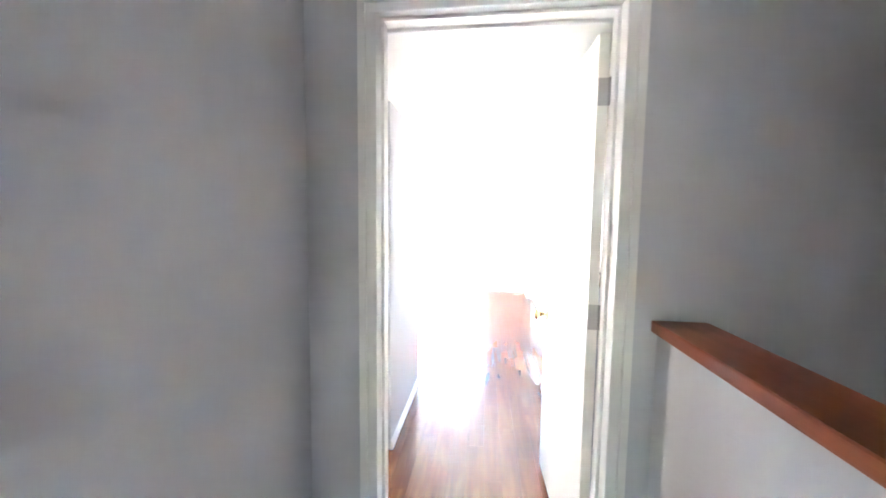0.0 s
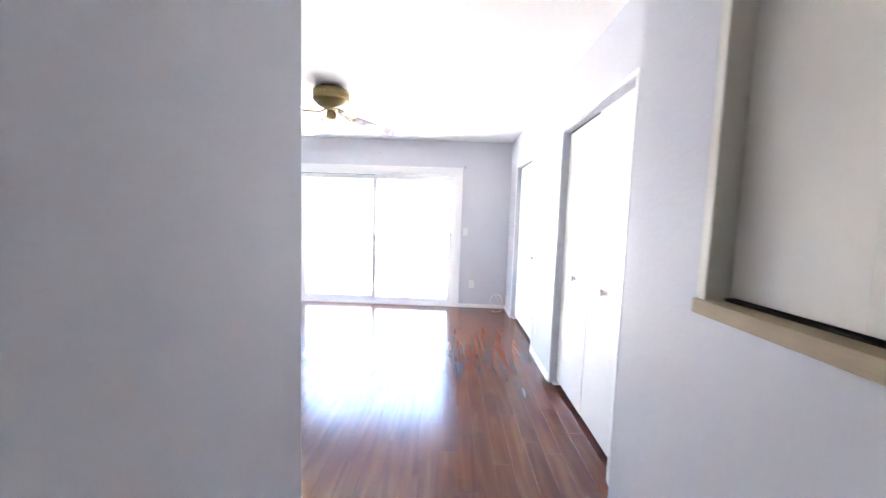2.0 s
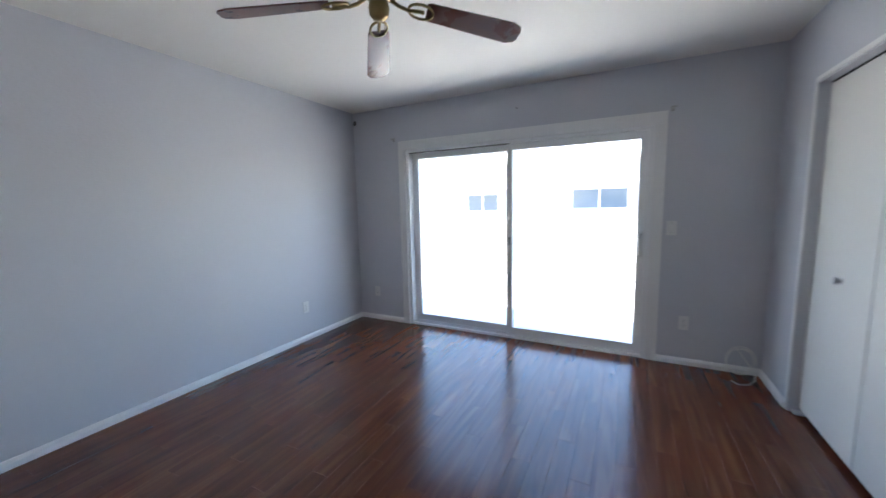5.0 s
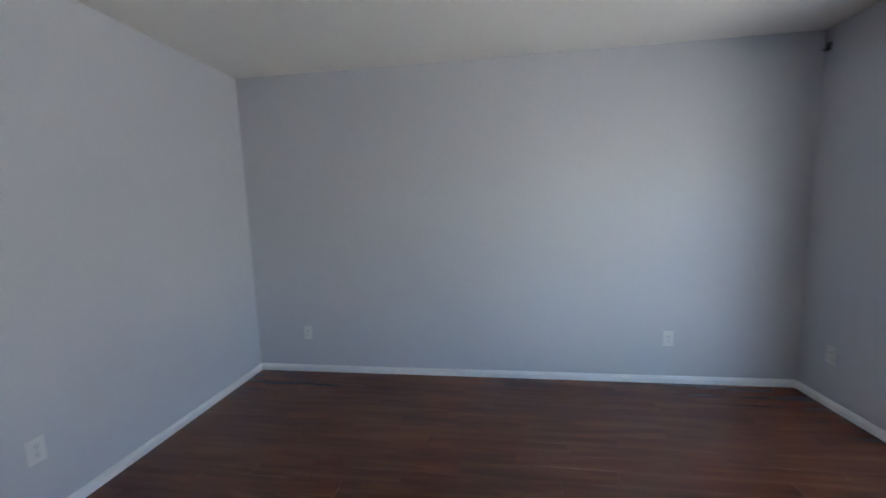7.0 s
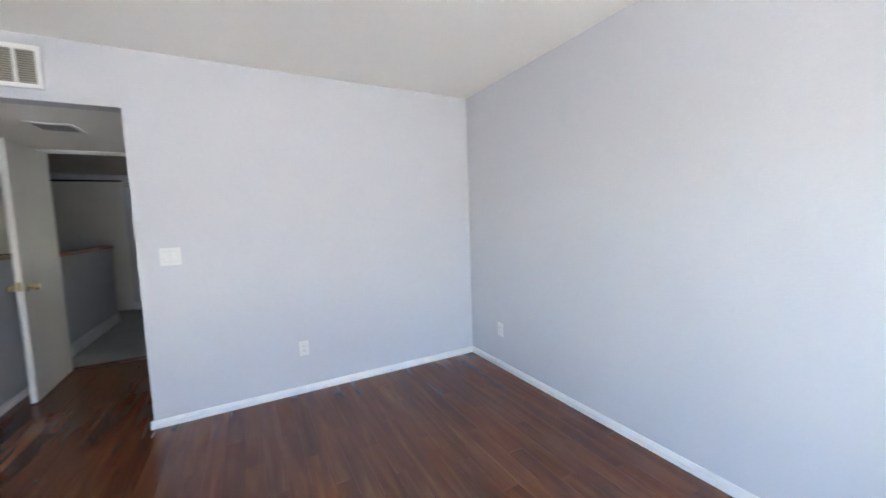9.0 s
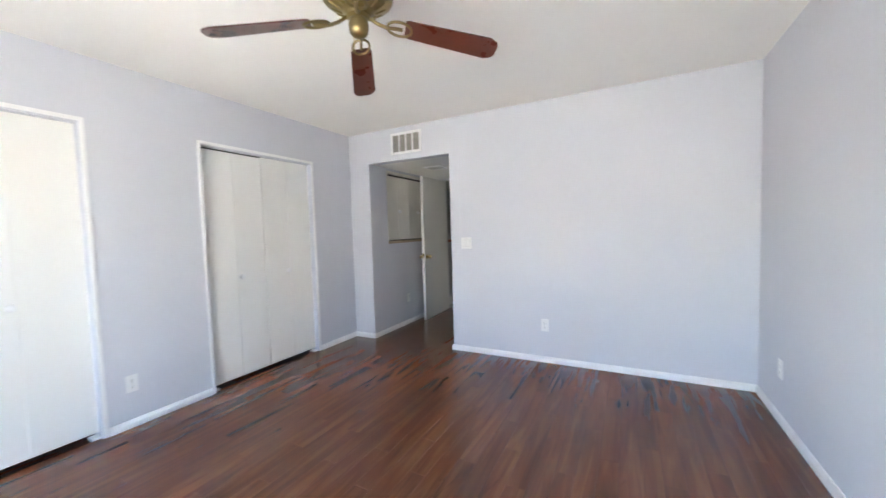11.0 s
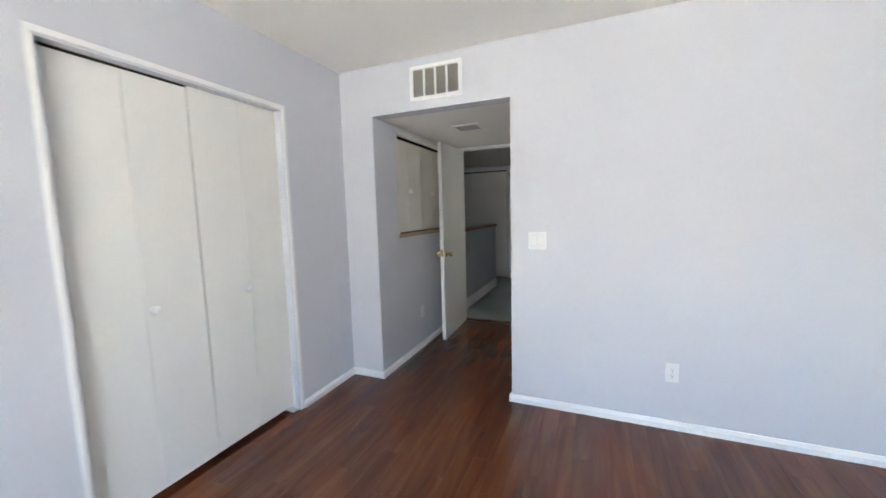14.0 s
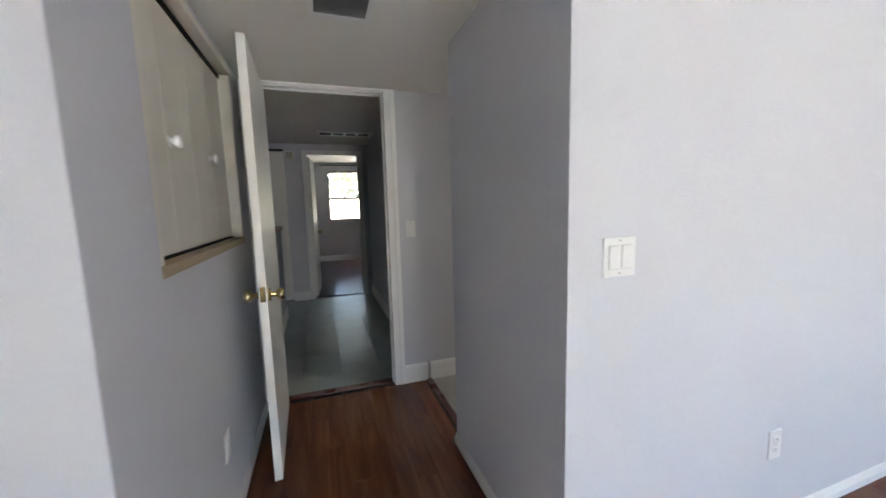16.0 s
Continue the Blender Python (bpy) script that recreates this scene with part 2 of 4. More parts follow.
def wall_mesh(axis, lo, hi, u0, u1, z0, z1, holes=()):
    """A wall between lo and hi on its axis, from u0 to u1 and z0 to z1, with holes (u0, u1, z0, z1) cut right through."""
    us = sorted({u0, u1, *[h[0] for h in holes], *[h[1] for h in holes]})
    zs = sorted({z0, z1, *[h[2] for h in holes], *[h[3] for h in holes]})
    us, zs = [u for u in us if u0 <= u <= u1], [z for z in zs if z0 <= z <= z1]

    def solid(i, j):
        if not (0 <= i < len(us) - 1 and 0 <= j < len(zs) - 1):
            return False
        u, z = (us[i] + us[i + 1]) / 2, (zs[j] + zs[j + 1]) / 2
        return not any(h[0] < u < h[1] and h[2] < z < h[3] for h in holes)

    bm, made = bmesh.new(), {}

    def v(w, u, z):
        k = (w, u, z)
        if k not in made:
            made[k] = bm.verts.new((w, u, z) if axis == "x" else (u, w, z))
        return made[k]

    for i in range(len(us) - 1):
        for j in range(len(zs) - 1):
            if not solid(i, j):
                continue
            a, b, c, d = us[i], us[i + 1], zs[j], zs[j + 1]
            for w in (lo, hi):
                bm.faces.new((v(w, a, c), v(w, b, c), v(w, b, d), v(w, a, d)))
            for ok, p, q in ((solid(i - 1, j), (a, c), (a, d)), (solid(i + 1, j), (b, c), (b, d)), (solid(i, j - 1), (a, c), (b, c)), (solid(i, j + 1), (a, d), (b, d))):
                if not ok:
                    bm.faces.new((v(lo, *p), v(hi, *p), v(hi, *q), v(lo, *q)))
    return bm


def profile_run(section, start, end, normal):
    """Sweeps a section of (out from the wall, height) straight from start to end; normal points away from the wall."""
    bm = bmesh.new()
    s, e, n = Vector(start), Vector(end), Vector(normal)
    rings = [[bm.verts.new(p + n * o + Vector((0, 0, h))) for o, h in section] for p in (s, e)]
    k = len(section)
    for i in range(k):
        bm.faces.new((rings[0][i], rings[0][(i + 1) % k], rings[1][(i + 1) % k], rings[1][i]))
    bm.faces.new(rings[0]), bm.faces.new(rings[1])
    return bm


# ---- plan ----
W, L, H = -3.875, 4.195, 2.44
VE, VW, VH = -0.287, -1.345, 2.08
DOORY = -1.69
HALLW, FARY, HALLH = -1.40, -4.65, 2.2

setting("wall_west", wall_mesh("x", W - 0.12, W, -0.12, L + 0.15, -0.1, 2.6), WALL, "plain light blue-grey painted bedroom wall")
setting("wall_north", wall_mesh("y", L, L + 0.15, W, 0.0, -0.1, 2.6, [(-3.165, -0.785, -0.1, 1.965)]), WALL, "grey painted wall round the sliding patio door")
setting("wall_east", wall_mesh("x", 0.0, 0.12, 0.0, L + 0.15, -0.1, 2.6, [(0.62, 1.724, -0.1, 2.015), (2.452, 3.675, -0.1, 2.015)]), WALL, "grey painted wall with two closet openings")
setting("wall_south", wall_mesh("y", -0.12, 0.0, W, 0.12, -0.1, 2.6, [(VW, VE, -0.1, VH)]), WALL, "grey painted wall with a low vestibule opening")
setting("wall_closet_back", wall_mesh("x", 0.74, 0.84, -0.12, L + 0.15, -0.1, 2.6), WALL, "closet back wall")
setting("wall_closet_end", wall_mesh("y", L, L + 0.15, 0.12, 0.74, -0.1, 2.6), WALL, "closet end wall")
setting("wall_closet_middle", wall_mesh("y", 2.0, 2.1, 0.12, 0.74, -0.1, 2.6), WALL, "wall between the two closets")
setting("wall_closet_start", wall_mesh("y", -0.12, 0.0, 0.12, 0.74, -0.1, 2.6), WALL, "closet end wall")
setting("wall_vestibule_east", wall_mesh("x", VE, VE + 0.12, DOORY, -0.12, -0.1, 2.6, [(-1.485, -0.342, 1.135, 2.05)]), WALL, "grey textured vestibule wall with a high cupboard")
setting("wall_cupboard_back", wall_mesh("x", 0.35, 0.40, DOORY, -0.12, -0.1, 2.6), WALL, "back wall of the high cupboard")
setting("wall_vestibule_west", wall_mesh("x", VW - 0.1, VW, -0.925, -0.12, -0.1, VH), WALL, "short grey textured wall beside the vanity")
setting("wall_door", wall_mesh("y", DOORY - 0.12, DOORY, -3.93, 0.85, -2.0, 2.6, [(-1.170, -0.370, 0.0, 2.086), (-2.93, -2.14, 0.0, 2.04)]), WALL, "grey wall with the bedroom door")
setting("wall_bath_west", wall_mesh("x", -3.93, -3.81, DOORY, -0.12, -0.1, 2.6), WALL, "grey bathroom wall")
setting("wall_hall_west", wall_mesh("x", HALLW - 0.1, HALLW, FARY, DOORY - 0.12, -0.1, 2.6), WALL, "grey hall wall")
setting("wall_hall_far", wall_mesh("y", FARY - 0.12, FARY, -3.3, 0.97, -0.1, 2.6, [(-1.288, -0.552, 0.0, 2.068), (-0.28, 0.80, 0.0, 2.12)]), WALL, "grey wall at the end of the hall")
setting("wall_stair_east", wall_mesh("x", 0.85, 0.97, FARY, DOORY, -2.0, 2.6), WALL, "grey stairwell wall")
setting("wall_toilet_west", wall_mesh("x", -3.93, -3.81, -3.4, DOORY - 0.12, -0.1, 2.6), WALL, "wall of the dark side room")
setting("wall_toilet_south", wall_mesh("y", -3.5, -3.4, -3.93, HALLW - 0.1, -0.1, 2.6), WALL, "wall of the dark side room")
setting("wall_back_room_south", wall_mesh("y", -8.65, -8.53, -3.3, 0.97, -0.1, 2.6, [(-1.80, -0.93, 1.0, 2.2)]), WALL, "grey far bedroom wall with a window")
setting("wall_back_room_west", wall_mesh("x", -3.42, -3.3, -8.65, FARY - 0.12, -0.1, 2.6), WALL, "grey far bedroom wall")
setting("wall_back_room_east", wall_mesh("x", 0.85, 0.97, -8.53, FARY - 0.12, -0.1, 2.6), WALL, "grey far bedroom wall")

setting("ceiling", boxes(((W, 0.0, H), (0.0, L, H + 0.1))), CEIL, "off-white textured bedroom ceiling", "ceiling")
bm = boxes(((-3.81, DOORY, VH), (VE, -0.12, VH + 0.1)))
setting("ceiling_vestibule", bm, CEIL, "low off-white vestibule and vanity ceiling", "ceiling")
setting("ceiling_closet", boxes(((0.12, 0.0, H), (0.74, L, H + 0.1))), CEIL, "closet ceiling", "ceiling")
setting("ceiling_hall", boxes(((HALLW, FARY, HALLH), (0.85, DOORY - 0.12, HALLH + 0.1))), CEIL, "off-white hall ceiling", "ceiling")
setting("ceiling_side_room", boxes(((-3.81, -3.4, HALLH), (HALLW - 0.1, DOORY - 0.12, HALLH + 0.1))), CEIL, "side room ceiling", "ceiling")
setting("ceiling_back_room", boxes(((-3.3, -8.53, 2.4), (0.85, FARY - 0.12, 2.5))), CEIL, "far bedroom ceiling", "ceiling")
# Unseen slab, added to stop sun leaks; southern overhang shades the far window.
setting("sun_block_slab", boxes(((-4.1, -9.9, 2.6), (1.05, L + 0.2, 2.75))), ROOFM, "unseen slab over the rooms, added to block the sun", "roof")

setting("subfloor", boxes(((W, DOORY, -0.1), (0.74, L, -0.012))), DARK, "dark layer under the floor boards", "floor")
setting("subfloor_hall", boxes(((HALLW, FARY, -0.1), (-0.11, DOORY, -0.012)), ((-0.11, FARY, -0.1), (0.85, -3.86, -0.012))), DARK, "layer under the hall tiles", "floor")
setting("floor_closet", boxes(((0.13, 0.0, -0.012), (0.74, L, -0.001))), LAMFLOOR, "dark laminate floor inside the closets", "floor")
setting("floor_side_room", boxes(((-3.81, -3.4, -0.1), (HALLW - 0.1, DOORY, -0.002))), BATHF, "grey side room floor", "floor")
setting("floor_back_room", boxes(((-3.3, -8.53, -0.1), (0.85, FARY, 0.0))), LAMFLOOR, "dark laminate floor of the far bedroom", "floor")
setting("stair_bottom", boxes(((-0.11, -3.86, -2.0), (0.85, DOORY - 0.12, -1.7))), HALLF, "lower landing of the stairs", "floor")

# half wall by the stairs with its wooden cap, and the stairs
setting("wall_half", boxes(((-0.25, -3.86, -0.1), (-0.125, DOORY - 0.12, 1.068))), WALL, "low grey textured wall beside the stairs")
cap = setting("wood_cap", boxes(((-0.272, -3.88, 1.068), (-0.105, DOORY - 0.122, 1.106)), bevel=0.009, seg=3), CAPW, "reddish stained wood cap on the half wall", "trim")
stairs = empty("staircase", Matrix(), "stairs going down behind the half wall", "stairs", kind="structure")
for k in range(8):
    y = -3.86 + 0.25 * k
    part("step", boxes(((-0.11, y, -0.19 * (k + 1) - 0.2), (0.84, y + 0.27, -0.19 * (k + 1))), bevel=0.008), HALLF, stairs)

# ---- baseboards and casings ----
BASE = [(0, 0), (0.016, 0), (0.016, 0.032), (0.011, 0.042), (0.006, 0.052), (0, 0.054)]
TALL = [(0, 0), (0.015, 0), (0.015, 0.115), (0.009, 0.13), (0, 0.135)]


def baseboard(start, end, normal, section=BASE):
    setting("baseboard", profile_run(section, (*start, 0), (*end, 0), (*normal, 0)), TRIM, "white painted baseboard along the wall", "baseboard")


baseboard((W, 0.016), (W, L - 0.016), (1, 0))
baseboard((W, L), (-3.252, L), (0, -1))
baseboard((-0.701, L), (0, L), (0, -1))
baseboard((0, L - 0.016), (0, 3.707), (-1, 0))
baseboard((0, 2.418), (0, 1.758), (-1, 0))
baseboard((0, 0.586), (0, 0.016), (-1, 0))
baseboard((W + 0.0, 0), (VW + 0.016, 0), (0, 1))
baseboard((VE - 0.016, 0), (0, 0), (0, 1))
baseboard((VE, 0), (VE, DOORY), (-1, 0))
baseboard((VW, 0), (VW, -0.925), (1, 0))
baseboard((-1.227, DOORY), (-1.40, DOORY), (0, 1), TALL)
baseboard((-1.42, DOORY), (-2.098, DOORY), (0, 1), TALL)
baseboard((HALLW, DOORY - 0.12), (HALLW, FARY), (1, 0), TALL)
baseboard((-0.505, FARY), (-0.285, FARY), (0, 1), TALL)
baseboard((-0.25, DOORY - 0.12), (-0.25, -3.86), (-1, 0), TALL)
baseboard((-3.3, -8.53), (0.85, -8.53), (0, 1), TALL)


def casing(name, x0, x1, top, y, out, label, width=0.062):
    """Door casing of two legs and a head, stepped in section, on a wall that faces out (1 or -1) along y."""
    thing = empty(name, Matrix(), label, "door frame", kind="structure")
    for nm, a, b in (("side_casing", (x0 - width, 0.0), (x0, top)), ("side_casing", (x1, 0.0), (x1 + width, top)), ("head_casing", (x0 - width, top), (x1 + width, top + width))):
        bm = boxes(((a[0], y, a[1]), (b[0], y + 0.012 * out, b[1])), bevel=0.002)
        if nm == "side_casing":
            c = (a[0] + b[0]) / 2
            outer = -1 if c < (x0 + x1) / 2 else 1
            box(bm, (c + outer * width * 0.05, y + 0.011 * out, a[1]), (c + outer * width * 0.48, y + 0.019 * out, b[1] + 0.03), 0.003)
        else:
            box(bm, (a[0] + 0.002, y + 0.011 * out, a[1] + width * 0.5), (b[0] - 0.002, y + 0.019 * out, b[1] - 0.002), 0.003)
        part(nm, bm, TRIM, thing)
    return thing


def jamb(thing, x0, x1, top, y0, y1, stop_y):
    """Lining of a doorway with its stop."""
    part("jamb", boxes(((x0 - 0.018, y0, 0), (x0, y1, top)), ((x0, stop_y, 0), (x0 + 0.011, stop_y + 0.035, top - 0.011)), bevel=0.0015), TRIM, thing)
    part("jamb", boxes(((x1, y0, 0), (x1 + 0.018, y1, top)), ((x1 - 0.011, stop_y, 0), (x1, stop_y + 0.035, top - 0.011)), bevel=0.0015), TRIM, thing)
    part("head_jamb", boxes(((x0 - 0.018, y0, top), (x1 + 0.018, y1, top + 0.008)), ((x0, stop_y, top - 0.011), (x1, stop_y + 0.035, top)), bevel=0.0015), TRIM, thing)


DX0, DX1, DTOP = -1.152, -0.388, 2.078
door_frame = casing("door_frame_bedroom", DX0, DX1, DTOP - 0.012, DOORY, 1, "white painted bedroom door frame with moulded casing", 0.075)
jamb(door_frame, DX0, DX1, DTOP, DOORY - 0.119, DOORY - 0.001, DOORY - 0.075)
part("strike_plate", boxes(((DX0 - 0.001, DOORY - 0.03, 0.87), (DX0 + 0.0015, DOORY - 0.005, 0.93))), GOLD, door_frame, "brass strike plate")
casing("door_frame_hall_side", DX0, DX1, DTOP - 0.012, DOORY - 0.12, -1, "white painted bedroom door frame seen from the hall", 0.062)
far_frame = casing("door_frame_far_room", -1.27, -0.57, 2.05, FARY, 1, "white painted door frame at the end of the hall", 0.06)
jamb(far_frame, -1.27, -0.57, 2.06, FARY - 0.119, FARY - 0.001, FARY - 0.05)
side_frame = casing("door_frame_side_room", -2.91, -2.16, 2.02, DOORY, 1, "white painted doorway to a dark side room", 0.06)
jamb(side_frame, -2.91, -2.16, 2.03, DOORY - 0.119, DOORY - 0.001, DOORY - 0.06)
setting("threshold", boxes(((DX0, -1.80, -0.01), (DX1, -1.735, 0.006)), bevel=0.004), BLADE, "dark wood threshold strip under the door", "trim")
setting("bath_threshold", boxes(((-1.43, DOORY, -0.01), (-1.385, -0.925, 0.007)), bevel=0.005), BLADE, "dark wood edge strip between the floors", "trim")


# ---- doors ----
def knob_pair(leaf, x, y, z, thick, mat=GOLD):
    """A round knob on a rose on each face of a leaf that is parallel to the yz plane."""
    for s in (-1, 1):
        prof = [(0.032, 0), (0.032, 0.004), (0.028, 0.009), (0.013, 0.012), (0.011, 0.03), (0.019, 0.036), (0.026, 0.044), (0.028, 0.056), (0.023, 0.066), (0.010, 0.070)]
        prof = [(r, s * (h + thick / 2)) for r, h in prof]
        part("knob", lathe(prof, 24, "x", (x, y, z)), mat, leaf, "polished brass knob", True)


bed_door = empty("bedroom_door", pose(-0.393, DOORY + 0.004, 0, 0, 0, 2.0), "flat off-white bedroom door standing open against the wall", "door")
leaf = part("leaf", boxes(((-0.036, 0, 0.012), (0, 0.742, 2.035)), bevel=0.0025), DOORP, bed_door)
knob_pair(leaf, -0.018, 0.672, 0.908, 0.036)
part("latch_plate", boxes(((-0.030, 0.7405, 0.89), (-0.006, 0.7435, 0.96))), GOLD, leaf, "brass latch plate")
for z in (0.25, 1.03, 1.80):
    hinge = part("hinge", tube([(0.004, -0.004, z), (0.004, -0.004, z + 0.09)], 0.006, 10), ALU, bed_door, "worn metal hinge")
    part("hinge_leaf", boxes(((-0.034, -0.0025, z), (0.002, 0.0005, z + 0.09))), ALU, hinge)

far_door = empty("far_room_door", pose(-0.575, FARY - 0.122, 0, 0, 0, 180 - 4), "white door opened into the far bedroom", "door")
leaf2 = part("leaf", boxes(((0, 0, 0.012), (0.036, 0.69, 2.035)), bevel=0.0025), DOORP, far_door)
knob_pair(leaf2, 0.018, 0.62, 0.93, 0.036)


# sliding closet at the end of the hall
hall_closet = empty("hall_closet", pose(0.26, FARY, 0), "plain off-white sliding closet doors at the end of the hall", "closet doors")
part("back", boxes(((-0.54, -0.118, 0.0), (0.54, -0.105, 2.12))), DARK, hall_closet)
part("track", boxes(((-0.54, -0.085, 2.095), (0.54, -0.01, 2.12))), DARK, hall_closet, "dark overhead track")
part("panel", boxes(((-0.537, -0.05, 0.012), (0.03, -0.022, 2.093)), bevel=0.002), DOORP, hall_closet)
part("panel", boxes(((-0.02, -0.082, 0.012), (0.537, -0.054, 2.093)), bevel=0.002), DOORP, hall_closet)


def ball_knob(parent, at, direction):
    s = direction
    prof = [(0.020, 0), (0.020, s * 0.003), (0.012, s * 0.005), (0.011, s * 0.012), (0.019, s * 0.017), (0.023, s * 0.026), (0.019, s * 0.034), (0.008, s * 0.038)]
    part("knob", lathe(prof, 18, "x", at), PLASTIC, parent, "small white round knob", True)


def bifold_closet(y0, y1, top, label):
    """Four-panel bifold doors in the east wall between y0 and y1, with a thin white casing."""
    thing = empty("bifold_closet", pose(0, (y0 + y1) / 2, 0), label, "closet doors", "bifold closets")
    h = (y1 - y0) / 2
    cw = 0.024
    part("side_casing", boxes(((-0.008, -h, 0), (0.12, -h + cw, top - cw)), bevel=0.003), TRIM, thing)
    part("side_casing", boxes(((-0.008, h - cw, 0), (0.12, h, top - cw)), bevel=0.003), TRIM, thing)
    part("head_casing", boxes(((-0.008, -h, top - cw), (0.12, h, top)), bevel=0.003), TRIM, thing)
    part("track", boxes(((0.055, -h + cw, top - cw - 0.016), (0.085, h - cw, top - cw))), DARK, thing, "dark metal overhead track")
    w = (2 * h - 2 * cw - 0.014) / 4
    for k in range(4):
        a = -h + cw + 0.003 + k * w + (0.006 if k > 1 else 0)
        lean = 0.0015 if k % 2 else 0.0
        p = part("panel", boxes(((0.052 + lean, a + 0.0004, 0.035), (0.082 + lean, a + w - 0.0004, top - cw - (0.024 if k > 1 else 0.012))), bevel=0.0012), DOORP, thing)
        if k in (1, 2):
            fold = a + (0.028 if k == 1 else w - 0.028)
            ball_knob(p, (0.052 + lean, fold, 0.92), -1)
    for s in (-1, 1):
        part("floor_bracket", boxes(((0.02, s * (h - cw) - 0.0 if s < 0 else h - cw - 0.05, 0.0), (0.09, -h + cw + 0.05 if s < 0 else h - cw, 0.012)), bevel=0.002), PLASTIC, thing, "small white floor pivot bracket")
    return thing


bifold_closet(2.42, 3.705, 2.05, "wide off-white bifold closet doors, closed, with small white knobs")
bifold_closet(0.588, 1.756, 2.05, "narrow off-white bifold closet doors, closed, with small white knobs")

# high cupboard in the vestibule wall
cup = empty("high_cupboard", pose(VE, -0.9135, 1.145), "cream panelled cupboard set high in the vestibule wall", "cupboard")
part("side_lining", boxes(((0.001, 0.545, 0), (0.12, 0.5715, 0.905)), bevel=0.002), CUPP, cup)
part("side_lining", boxes(((0.001, -0.5715, 0), (0.12, -0.545, 0.905)), bevel=0.002), CUPP, cup)
part("head_lining", boxes(((-0.006, -0.5715, 0.877), (0.12, 0.5715, 0.905)), bevel=0.002), CUPP, cup)
part("sill", boxes(((-0.006, -0.574, -0.022), (0.12, 0.574, 0.012)), bevel=0.003), RAWW, cup, "bare worn wood sill")
part("track", boxes(((0.045, -0.545, 0.858), (0.085, 0.545, 0.877))), DARK, cup, "dark overhead track")
part("track", boxes(((0.045, -0.545, 0.012), (0.085, 0.545, 0.018))), DARK, cup, "dark lower track")
part("back", boxes(((0.10, -0.545, 0.012), (0.118, 0.545, 0.877))), DARK, cup)
for k in range(4):
    a = -0.542 + k * 0.271
    p = part("panel", boxes(((0.052, a + 0.001, 0.022), (0.070, a + 0.270, 0.856)), bevel=0.002), CUPP, cup)
    if k in (1, 2):
        ball_knob(p, (0.052, (a + 0.03) if k == 1 else (a + 0.24), 0.40), -1)


# ---- sliding patio door ----
GY = L + 0.06
slider = empty("sliding_patio_door", pose(0, L, 0), "white vinyl sliding patio door with two glass panels, closed", "sliding door")
x0, x1, top = -3.25, -0.703, 2.062


def trim_board(x_a, x_b, z_a, z_b, vertical):
    bm = boxes(((x_a, -0.016, z_a), (x_b, 0.004, z_b)), bevel=0.002)
    n = 3
    for k in range(n):
        if vertical:
            s = x_a + (x_b - x_a) * (k + 0.25) / n
            box(bm, (s, -0.021, z_a + 0.002), (s + (x_b - x_a) * 0.5 / n, -0.015, z_b - 0.002), 0.002)
        else:
            s = z_a + (z_b - z_a) * (k + 0.25) / n
            box(bm, (x_a + 0.002, -0.021, s), (x_b - 0.002, -0.015, s + (z_b - z_a) * 0.5 / n), 0.002)
    return bm


part("side_casing", trim_board(x0, x0 + 0.085, 0, top - 0.098, True), TRIM, slider)
part("side_casing", trim_board(x1 - 0.085, x1, 0, top - 0.098, True), TRIM, slider)
part("head_casing", trim_board(x0, x1, top - 0.098, top, False), TRIM, slider)
fx0, fx1, ftop = x0 + 0.085, x1 - 0.085, 1.964
part("frame_side", boxes(((fx0, 0.005, 0), (fx0 + 0.035, 0.13, ftop)), bevel=0.003), VINYL, slider)
part("frame_side", boxes(((fx1 - 0.035, 0.005, 0), (fx1, 0.13, ftop)), bevel=0.003), VINYL, slider)
part("frame_head", boxes(((fx0 + 0.035, 0.005, ftop - 0.03), (fx1 - 0.035, 0.13, ftop)), bevel=0.003), VINYL, slider)
part("frame_sill", boxes(((fx0 + 0.035, 0.0, 0.0), (fx1 - 0.035, 0.14, 0.022)), ((fx0 + 0.035, 0.028, 0.022), (fx1 - 0.035, 0.034, 0.038)), ((fx0 + 0.035, 0.078, 0.022), (fx1 - 0.035, 0.084, 0.038)), bevel=0.002), VINYL, slider)
part("track_gap", boxes(((fx0 + 0.036, 0.040, 0.0225), (-2.0, 0.072, 0.0255))), DARK, slider, "dark open track")
part("track_gap", boxes(((fx0 + 0.036, 0.012, ftop - 0.034), (-2.0, 0.060, ftop - 0.031))), DARK, slider, "dark open track")


def sash(xa, xb, ya, yb, left, right, label):
    bot, head = 0.105, 1.868
    bm = boxes(((xa, ya, 0.03), (xa + left, yb, ftop - 0.032)), ((xb - right, ya, 0.03), (xb, yb, ftop - 0.032)),
               ((xa + left, ya, 0.03), (xb - right, yb, bot)), ((xa + left, ya, head), (xb - right, yb, ftop - 0.032)), bevel=0.004)
    sash_frame = part("sash", bm, VINYL, slider, label)
    m = (ya + yb) / 2
    g = part("pane", boxes(((xa + left - 0.004, m - 0.003, bot - 0.004), (xb - right + 0.004, m + 0.003, head + 0.004))), GLASS, sash_frame)
    g.visible_shadow = False
    return sash_frame


sash(fx0 + 0.036, -1.965, 0.085, 0.12, 0.075, 0.05, "fixed white vinyl glass panel")
moving = sash(-2.03, fx1 - 0.036, 0.035, 0.07, 0.06, 0.06, "sliding white vinyl glass panel")
hx = fx1 - 0.066
